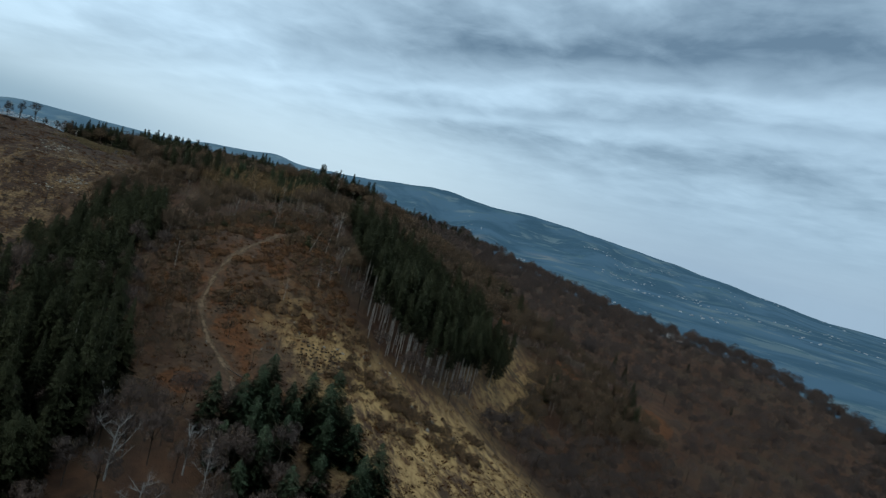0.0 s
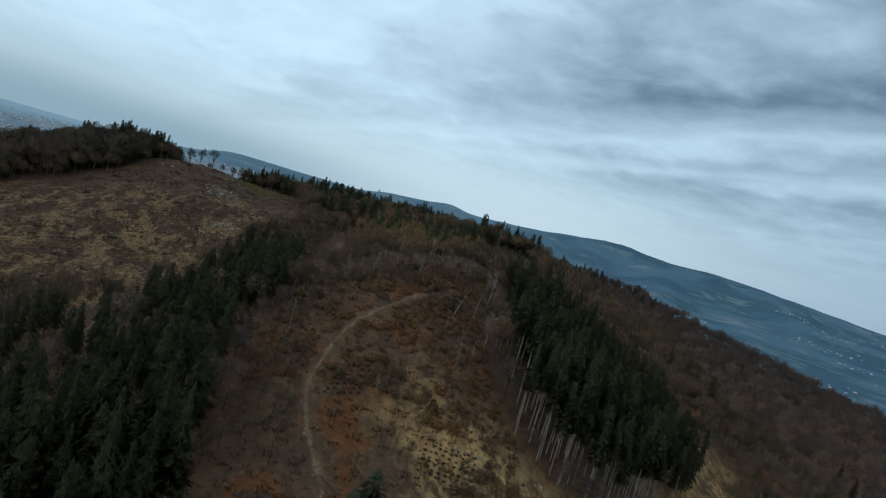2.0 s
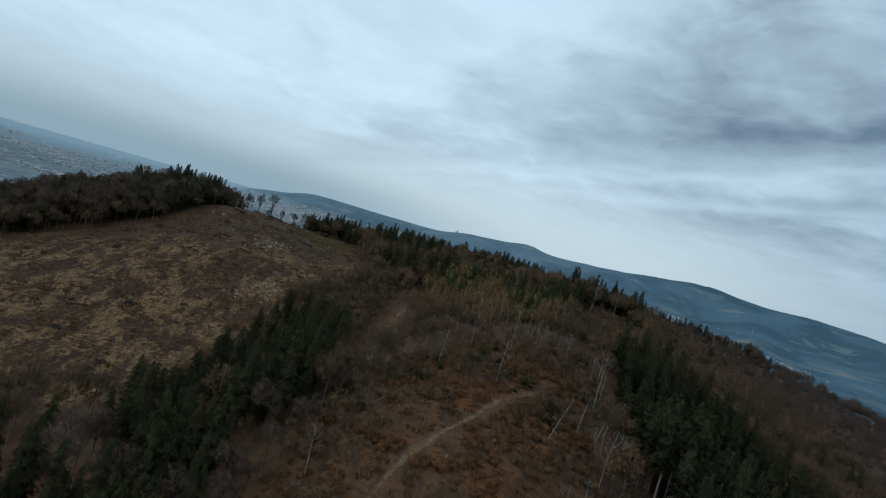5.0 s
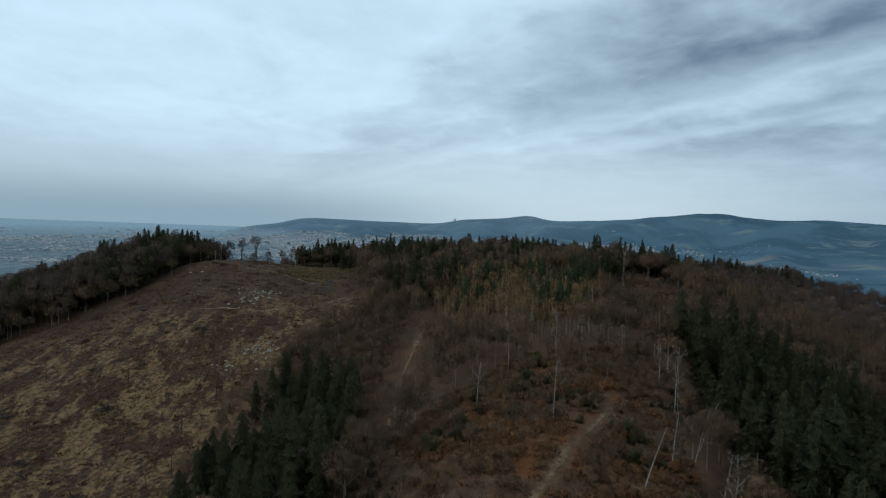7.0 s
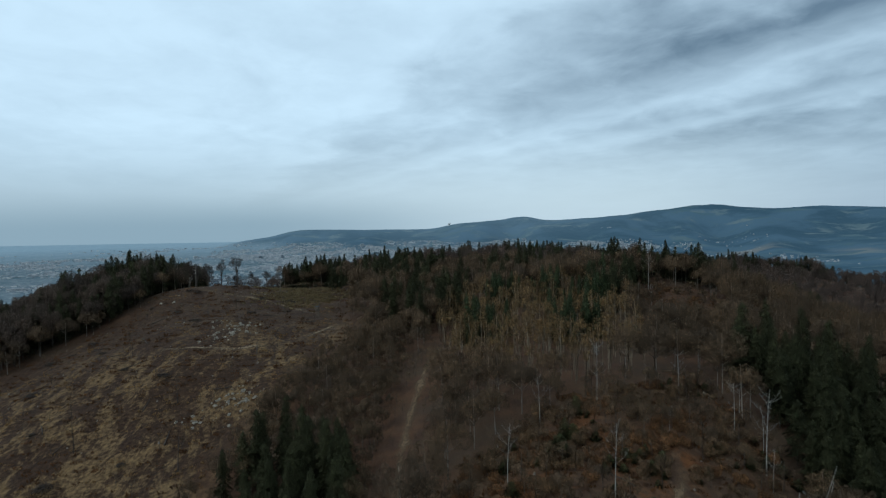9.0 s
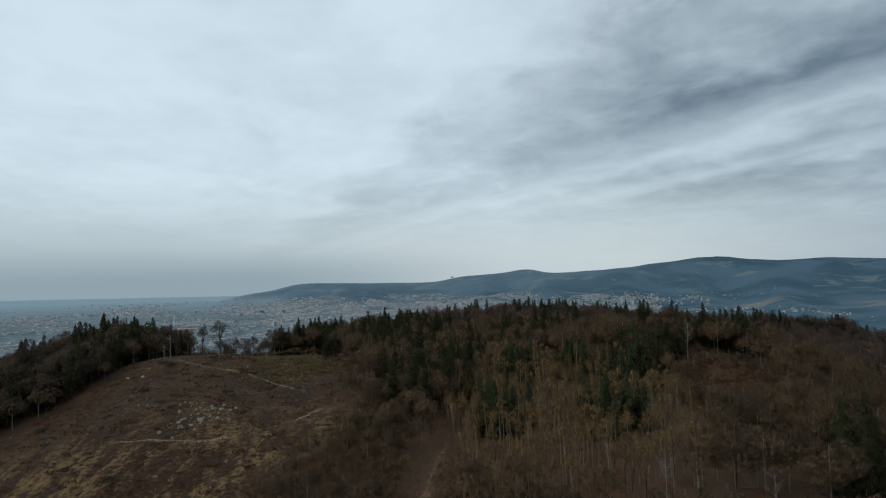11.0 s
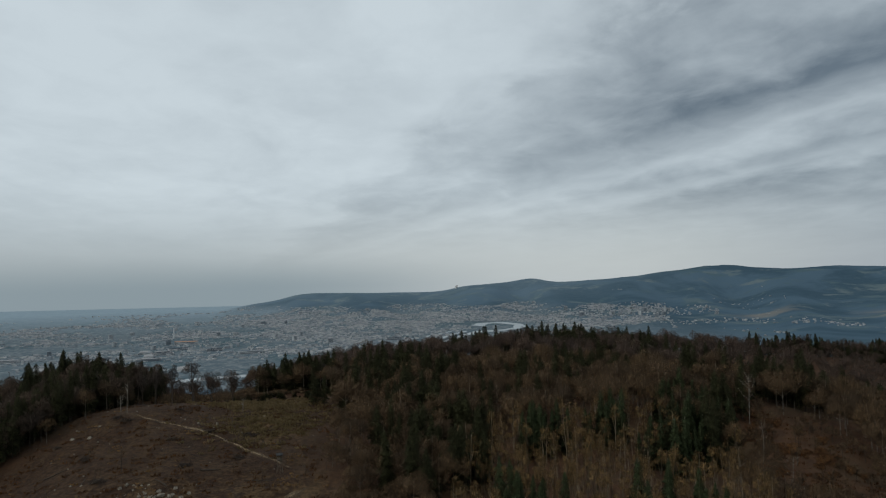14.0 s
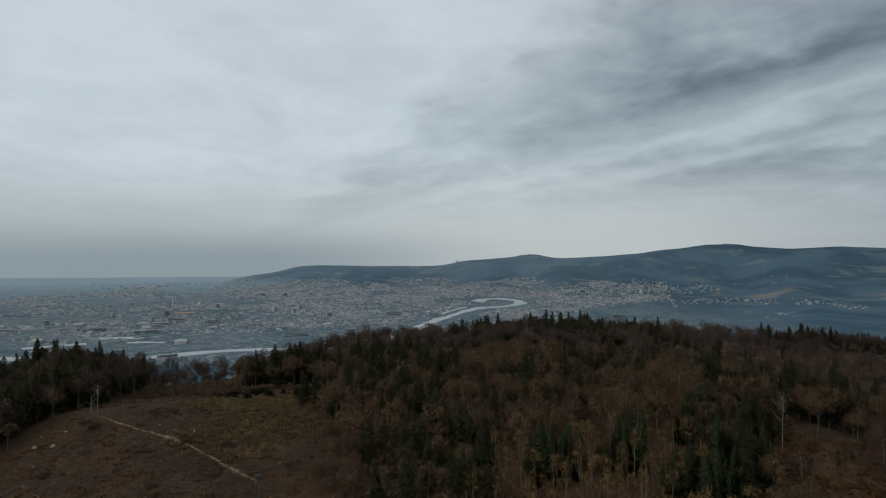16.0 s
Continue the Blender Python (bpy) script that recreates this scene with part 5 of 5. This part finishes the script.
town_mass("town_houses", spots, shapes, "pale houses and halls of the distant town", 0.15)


def slope_keep(x, y):
    away = np.array([noise.noise(Vector((a * 0.0045, b * 0.0045, 5.2))) for a, b in zip(x, y)])
    return (x > 0.24 * y) & (away > 0.33) & (city_rng.uniform(size=x.shape) < 0.35) & (land(x, y) < -30)


spots = scatter(city_rng, 500, 4300, 600, 4500, 32, slope_keep)
spots += scatter(city_rng, 400, 1300, 2500, 3400, 21, lambda x, y: (np.hypot((x - 800) / 1.5, y - 2950) < 230) & (city_rng.uniform(size=x.shape) < 0.45))
spots += scatter(city_rng, 1000, 1400, 2050, 2330, 17, lambda x, y: (np.hypot((x - 1190) / 1.7, y - 2190) < 75) & (city_rng.uniform(size=x.shape) < 0.55))
spots += scatter(city_rng, 560, 1150, 2050, 2600, 22, lambda x, y: (np.abs(y - 2350 - 0.1 * x) < 90) & (city_rng.uniform(size=x.shape) < 0.6))
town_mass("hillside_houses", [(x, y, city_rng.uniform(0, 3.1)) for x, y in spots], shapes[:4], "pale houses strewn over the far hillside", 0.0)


def block_thing(x, y, long, wide, high, turn, name, label, group):
    """A large building with its rows of windows."""
    top = tagged(new(name), label, "building", group)
    (v, f, _), (r, g, _) = house_shape(long, wide, high, 1.2)
    part("wall", mesh_of("wall", (v, f), WALL), top)
    part("roof", mesh_of("roof", (r, g), ROOF), top)
    for side in (-1, 1):
        pv, pf = [], []
        for k in range(max(2, int(high / 3.4))):
            z = 1.6 + k * 3.3
            n = len(pv)
            y0 = side * (wide / 2 + 0.12)
            pv += [(-long * 0.46, y0, z), (long * 0.46, y0, z), (long * 0.46, y0, z + 1.4), (-long * 0.46, y0, z + 1.4)]
            pf += [(n, n + 1, n + 2), (n, n + 2, n + 3)]
        part("window_band", mesh_of("window_band", (np.array(pv, float), np.array(pf)), PANE), top)
    top.matrix_basis = Matrix.LocRotScale((x, y, float(land(x, y)) - 0.3), Euler((0, 0, turn)), None)
    return top


for k in range(24):
    x, y = 800 + city_rng.normal(0, 140), 2800 + city_rng.normal(0, 110)
    block_thing(x, y, city_rng.uniform(14, 26), 8, city_rng.uniform(9, 18), city_rng.uniform(0, 3.1), "apartment_block", "pale tall apartment block at the edge of town", "apartment blocks")
for k in range(26):
    x, y = -620 + city_rng.normal(0, 480), 2350 + city_rng.normal(0, 380)
    if not near_river(np.array([x]), np.array([y]), 110)[0] and y > 1650:
        block_thing(x, y, city_rng.uniform(10, 18), 8, city_rng.uniform(9, 17), city_rng.uniform(0, 3.1), "tower_block", "grey tower block rising over the town roofs", "tower blocks")
for k in range(24):
    x, y = -760 + city_rng.normal(0, 330), 1720 + city_rng.normal(0, 130)
    if not near_river(np.array([x]), np.array([y]), 130)[0]:
        block_thing(x, y, city_rng.uniform(30, 60), city_rng.uniform(14, 26), city_rng.uniform(4, 7), 0.35 + city_rng.integers(2) * 1.57, "warehouse", "long low flat warehouse by the river", "warehouses by the river")


# ---------------------------------------------------------------- the white house on the shoulder
PLASTER = plain("white_plaster", (0.62, 0.61, 0.58), (0.78, 0.77, 0.74), 1.5, 0.8, 0.02)
TILES = plain("brown_roof_tiles", (0.10, 0.06, 0.045), (0.17, 0.10, 0.07), 1.2, 0.8, 0.05)
FRAME = plain("dark_window_frame", (0.05, 0.035, 0.025), (0.08, 0.06, 0.04), 3, 0.6, 0.01)


def slab(x0, x1, y0, y1, z0, z1):
    v = np.array([(x, y, z) for z in (z0, z1) for x, y in ((x0, y0), (x1, y0), (x1, y1), (x0, y1))], float)
    f = np.array([(0, 2, 1), (0, 3, 2), (4, 5, 6), (4, 6, 7), (0, 1, 5), (0, 5, 4), (1, 2, 6), (1, 6, 5), (2, 3, 7), (2, 7, 6), (3, 0, 4), (3, 4, 7)])
    return v, f


def farmhouse(x, y, long, wide, high, turn, label):
    top = tagged(new("farmhouse"), label, "house", "houses on the shoulder")
    a, b, rise = long / 2, wide / 2, wide * 0.42
    v, f = slab(-a, a, -b, b, -1.5, high)
    gable = (np.array([(-a, -b, high), (-a, b, high), (-a, 0, high + rise), (a, -b, high), (a, b, high), (a, 0, high + rise)], float), np.array([(0, 2, 1), (3, 4, 5)]))
    part("wall", mesh_of("wall", join([(v, f), gable]), PLASTER), top)
    o, th = 0.6, 0.22
    for s in (-1, 1):
        e = np.array([(-a - o, s * (b + o), high - 0.42 * o * 2 * 0.5), (a + o, s * (b + o), high - 0.42 * o), (a + o, 0, high + rise), (-a - o, 0, high + rise)], float)
        e[0, 2] = e[1, 2]
        rv = np.concatenate([e, e + (0, 0, th)])
        rf = np.array([(0, 1, 2), (0, 2, 3), (4, 5, 6), (4, 6, 7), (0, 1, 5), (0, 5, 4), (1, 2, 6), (1, 6, 5), (2, 3, 7), (2, 7, 6), (3, 0, 4), (3, 4, 7)])
        part("roof_side", mesh_of("roof_side", (rv, rf), TILES), top)
    part("chimney", mesh_of("chimney", slab(a * 0.3, a * 0.3 + 0.7, -0.35, 0.35, high + rise - 0.8, high + rise + 1.1), TILES), top)
    for s in (-1, 1):
        for k in range(4):
            for z in (1.0, 3.8):
                if z + 1.3 < high:
                    wx = -a + (k + 0.5) * long / 4
                    win = part("window", mesh_of("window", slab(wx - 0.6, wx + 0.6, s * b - 0.06, s * b + 0.06, z, z + 1.3), FRAME), top)
                    part("pane", mesh_of("pane", slab(wx - 0.5, wx + 0.5, s * b - 0.08, s * b + 0.08, z + 0.1, z + 1.2), PANE), win)
    top.matrix_basis = Matrix.LocRotScale((x, y, float(land(x, y)) + 0.4), Euler((0, 0, turn)), None)


HOMES = [(392, 308, 10, 8, 5.6, 0.5, "white farmhouse with brown gabled roof among bare trees"),
         (372, 318, 9, 7, 3.4, 1.1, "low pale outbuilding beside the farmhouse"),
         (412, 324, 8, 7, 4.0, 0.2, "pale farmhouse with brown gabled roof at the wood")]
for home in HOMES:
    farmhouse(*home)


# ---------------------------------------------------------------- the raised hide, snags, stakes and brush heaps
PLANK = plain("weathered_planks", (0.085, 0.066, 0.048), (0.170, 0.135, 0.100), 5.0, 0.9, 0.02)
FELT = plain("roofing_felt", (0.030, 0.030, 0.030), (0.060, 0.058, 0.054), 4.0, 0.9, 0.01)


def raised_hide(x, y, turn):
    top = tagged(new("raised_hide"), "wooden raised hide on four legs with ladder", "hunting hide")
    for sx in (-1, 1):
        for sy in (-1, 1):
            part("leg", mesh_of("leg", tube([(sx * 1.15, sy * 1.15, -0.3), (sx * 0.8, sy * 0.8, 3.6)], [0.10, 0.08], 6), PLANK, True), top)
    for s in (-1, 1):
        part("brace", mesh_of("brace", tube([(-1.05, s * 1.05, 0.8), (0.85, s * 0.85, 3.2)], [0.05, 0.05], 5), PLANK), top)
    part("platform", mesh_of("platform", slab(-1.05, 1.05, -1.05, 1.05, 3.5, 3.62), PLANK), top)
    for x0, x1, y0, y1 in ((-0.95, 0.95, -0.95, -0.88), (-0.95, 0.95, 0.88, 0.95), (-0.95, -0.88, -0.88, 0.88), (0.88, 0.95, -0.88, 0.88)):
        part("side_wall", mesh_of("side_wall", slab(x0, x1, y0, y1, 3.62, 4.55), PLANK), top)
    for sx in (-0.9, 0.9):
        for sy in (-0.9, 0.9):
            part("corner_post", mesh_of("corner_post", slab(sx - 0.05, sx + 0.05, sy - 0.05, sy + 0.05, 4.55, 5.35), PLANK), top)
    v, f = slab(-1.2, 1.2, -1.25, 1.25, 5.35, 5.43)
    v[:, 2] += 0.14 * v[:, 1]
    part("roof", mesh_of("roof", (v, f), FELT), top)
    for s in (-0.28, 0.28):
        part("ladder_rail", mesh_of("ladder_rail", tube([(s, -2.3, -0.2), (s, -1.0, 3.8)], [0.045, 0.045], 5), PLANK), top)
    for k in range(9):
        u = (k + 0.7) / 10
        part("rung", mesh_of("rung", tube([(-0.3, -2.3 + 1.3 * u, -0.2 + 4.0 * u), (0.3, -2.3 + 1.3 * u, -0.2 + 4.0 * u)], [0.03, 0.03], 5), PLANK), top)
    top.matrix_basis = Matrix.LocRotScale((x, y, float(land(x, y))), Euler((0, 0, turn)), (0.62, 0.62, 0.8))


raised_hide(-43.5, 253.5, 0.3)

# broken dead trees that stand on the crest
for x, y, high in ((-101, 297, 9.5), (-105, 301, 5.0), (-70, 312, 5.5)):
    top = tagged(new("snag"), "broken dead standing tree with short branch stubs", "tree", "snags on the crest")
    bend = [(0, 0, -0.3), (0.1, 0.05, high * 0.4), (0.25, -0.1, high * 0.75), (0.2, 0.0, high)]
    part("trunk", mesh_of("trunk", tube(bend, [0.15, 0.11, 0.07, 0.02], 7), BARK, True), top)
    for k in range(7):
        z, a = high * rng.uniform(0.35, 0.92), rng.uniform(0, 6.28)
        long = rng.uniform(0.5, 1.8)
        part("branch_stub", mesh_of("branch_stub", tube([(0.18, 0, z), (0.18 + math.cos(a) * long, math.sin(a) * long, z + long * rng.uniform(0.2, 0.9))], [0.06, 0.015], 4), BIRCH), top)
    top.matrix_basis = Matrix.LocRotScale((x, y, float(land(x, y))), Euler((0, rng.uniform(-.06, .06), rng.uniform(0, 6.28))), None)


def heap_mesh(radius, high, sticks):
    pieces = []
    for k in range(sticks):
        a, r = rng.uniform(0, 6.28), radius * math.sqrt(rng.uniform())
        z = high * (1 - (r / radius) ** 2) * rng.uniform(0.3, 1.0)
        mid = np.array([r * math.cos(a), r * math.sin(a), z])
        d = rng.normal(0, 1, 3) * (1, 1, 0.35)
        d *= rng.uniform(0.5, 1.1) / np.linalg.norm(d)
        pieces.append(tube([mid - d, mid + d * 0.1 + rng.normal(0, 0.06, 3), mid + d], [0.045, 0.035, 0.012], 3))
    return mesh_of("brush_mound", join(pieces), DARK_TWIGS)


heaps = [heap_mesh(1.6, 1.0, 90) for _ in range(3)]
HEAPS = [(-101, 291), (-97, 288), (-70, 281), (-77, 272), (-60, 283), (-86, 300), (-110, 276), (-95, 262), (-118, 248), (-82, 243), (-104, 226), (-126, 236),
         (-66, 252), (-56, 262), (-88, 206), (-112, 204), (-74, 198), (-98, 180), (-130, 190), (-84, 160), (-108, 158), (-70, 165), (-136, 160), (-92, 138), (-72, 125)]
for k, (x, y) in enumerate(HEAPS):
    ob = tagged(new("brush_mound", heaps[k % 3]), "dark heap of cut branches in the clearing", "brush heap", "brush heaps of the clearing")
    s = rng.uniform(0.6, 1.25)
    ob.matrix_basis = Matrix.LocRotScale((x, y, float(land(x, y))), Euler((0, 0, rng.uniform(0, 6.28))), (s * 1.2, s, s * 0.8))

KNOLL = toned("tall_yellow_grass", (0.120, 0.085, 0.038), (0.230, 0.165, 0.080), (0.080, 0.055, 0.028))
# planting stakes in rows on the knoll
stake = mesh_of("stake", join([tube([(0, 0, -0.3), (0, 0, 1.2)], [0.05, 0.045], 5), tube([(0, 0, 1.2), (0, 0, 1.26)], [0.045, 0.005], 5)]), CUT, True)
spots = [(-80 + 2.6 * k + rng.normal(0, 0.4), 318 + 4.2 * r + 0.15 * k + rng.normal(0, 0.5)) for r in range(7) for k in range(12)]
for x, y in spots:
    ob = tagged(new("stake", stake), "short pale wooden planting stake in rough grass", "stake", "planting stakes on the knoll")
    ob.matrix_basis = Matrix.LocRotScale((x, y, float(land(x, y))), Euler((rng.uniform(-.1, .1), rng.uniform(-.1, .1), rng.uniform(0, 6.28))), (1, 1, rng.uniform(0.7, 1.1)))
spots = [(rng.normal(-68, 11), rng.normal(332, 9)) for _ in range(700)] + [(rng.normal(-58, 8), rng.normal(298, 13)) for _ in range(450)]
mass("knoll_grass", [tuft_shape(14, 0.8, 0.8, 0.035) for _ in range(5)], spots, rng.uniform(0.7, 1.6, len(spots)), rng, "tall yellowish dry grass on the knoll", "grass", [KNOLL])
# low dark green bushes behind the knoll
models = spruce_models("low spreading dark green bush behind the knoll", "bushes behind the knoll", 3, 2.6, 1.9, 0.0, 7, 11, 80, NEEDLES, "evergreen_bush", full=0.4)
placed(models, [(-88 + 1.0 * k + rng.normal(0, 1.2), 358 + rng.normal(0, 5)) for k in range(44)], rng, size=(0.6, 1.2))

# felled pale logs on the eastern slope
for x, y in ((72, 257), (78, 264), (66, 240), (43, 158), (46, 161), (60, 163)):
    a, long, r = rng.uniform(-0.4, 0.9), rng.uniform(1.5, 3.0), rng.uniform(0.10, 0.16)
    run = [(x + math.cos(a) * long * k, y + math.sin(a) * long * k) for k in (-0.5, 0, 0.5)]
    v, f = tube([(p, q, float(land(p, q)) + r + 0.05) for p, q in run], [r, r * 0.92, r * 0.8], 7)
    tagged(new("peeled_log", mesh_of("peeled_log", (v, f), CUT, True)), "pale peeled log lying on the slope", "log", "peeled logs on the slope")

# the hall with an orange roof in the town
ORANGE = plain("orange_roof_sheet", (0.40, 0.20, 0.12), (0.52, 0.28, 0.17), 0.05, 0.8, 0.02)
hall = block_thing(-767, 2063, 62, 26, 8, 0.1, "factory_hall", "long factory hall with a dull orange roof", "factory halls")
for ob in hall.children:
    if ob.name.startswith("roof"):
        ob.data.materials[0] = ORANGE
for x, y, high in ((-1183, 2134, 38), (-1040, 2149, 26), (-900, 2300, 34)):
    v, f = tube([(0, 0, -1), (0, 0, high * 0.5), (0, 0, high)], [2.4, 1.9, 1.5], 10)
    ob = tagged(new("factory_chimney", mesh_of("factory_chimney", (v, f), WALL, True)), "tall pale factory chimney over the plain", "chimney", "factory chimneys")
    ob.matrix_basis = Matrix.Translation((x, y, float(land(x, y))))

# seedlings planted in two grids beside the track
seedlings = [mesh_of("seedling", tuft_shape(16, 0.62, 0.20, 0.045)[0][:2], DARK_TWIGS) for _ in range(3)]
for left, near_end, rows, cols, apart in ((2.0, 37.5, 7, 6, 1.25), (21.5, 24.0, 7, 9, 1.3)):
    for r in range(rows):
        for k in range(cols):
            x, y = left + apart * (k + 0.28 * r) + rng.normal(0, 0.12), near_end + apart * (1.25 * r + 0.15 * k) + rng.normal(0, 0.12)
            ob = tagged(new("seedling", seedlings[int(rng.integers(3))]), "small dark seedling planted in a row", "seedling", "seedlings beside the track")
            g = rng.uniform(0.6, 1.1)
            ob.matrix_basis = Matrix.LocRotScale((x, y, float(land(x, y)) - 0.02), Euler((0, 0, rng.uniform(0, 6.28))), (g, g, g))

# barges moored along the river
HULL = plain("dark_barge_hull", (0.10, 0.115, 0.125), (0.17, 0.185, 0.19), 0.4, 0.7, 0.02)
for x, y, turn in ((-478, 1246, 0.55), (-560, 1236, 0.02)):
    barge = tagged(new("barge"), "long dark river barge moored on the river", "barge", "barges on the river")
    v, f = slab(-17, 17, -2.6, 2.6, -0.3, 1.8)
    v[(np.abs(v[:, 0]) > 16) & (v[:, 2] < 1), 0] *= 0.93
    part("hull", mesh_of("hull", (v, f), HULL), barge)
    part("hatch", mesh_of("hatch", slab(-12, 10, -1.9, 1.9, 1.8, 2.5), HULL), barge)
    part("wheelhouse", mesh_of("wheelhouse", slab(12, 15.5, -1.7, 1.7, 1.8, 4.6), WALL), barge)
    barge.matrix_basis = Matrix.LocRotScale((x, y, float(land(x, y)) + 1.1), Euler((0, 0, turn)), None)

# the pilgrimage church on its ridge
def ridge_church(x, y, turn):
    top = tagged(new("church"), "pale church with two towers on the far ridge", "church")
    (v, f, _), (r, g, _) = house_shape(16, 9, 8, 4)
    part("wall", mesh_of("wall", (v, f), PLASTER), top)
    part("roof", mesh_of("roof", (r, g), TILES), top)
    for side in (-3.4, 3.4):
        tower = part("tower", mesh_of("tower", slab(8, 11, side - 1.5, side + 1.5, -0.5, 14), PLASTER), top)
        cap = np.array([(7.8, side - 1.7, 14), (11.2, side - 1.7, 14), (11.2, side + 1.7, 14), (7.8, side + 1.7, 14), (9.5, side, 18)], float)
        part("spire", mesh_of("spire", (cap, np.array([(0, 1, 4), (1, 2, 4), (2, 3, 4), (3, 0, 4)])), TILES), tower)
    top.matrix_basis = Matrix.LocRotScale((x, y, float(land(x, y)) - 0.3), Euler((0, 0, turn)), (1.1, 1.1, 1.1))


ridge_church(70, 4360, -1.2)
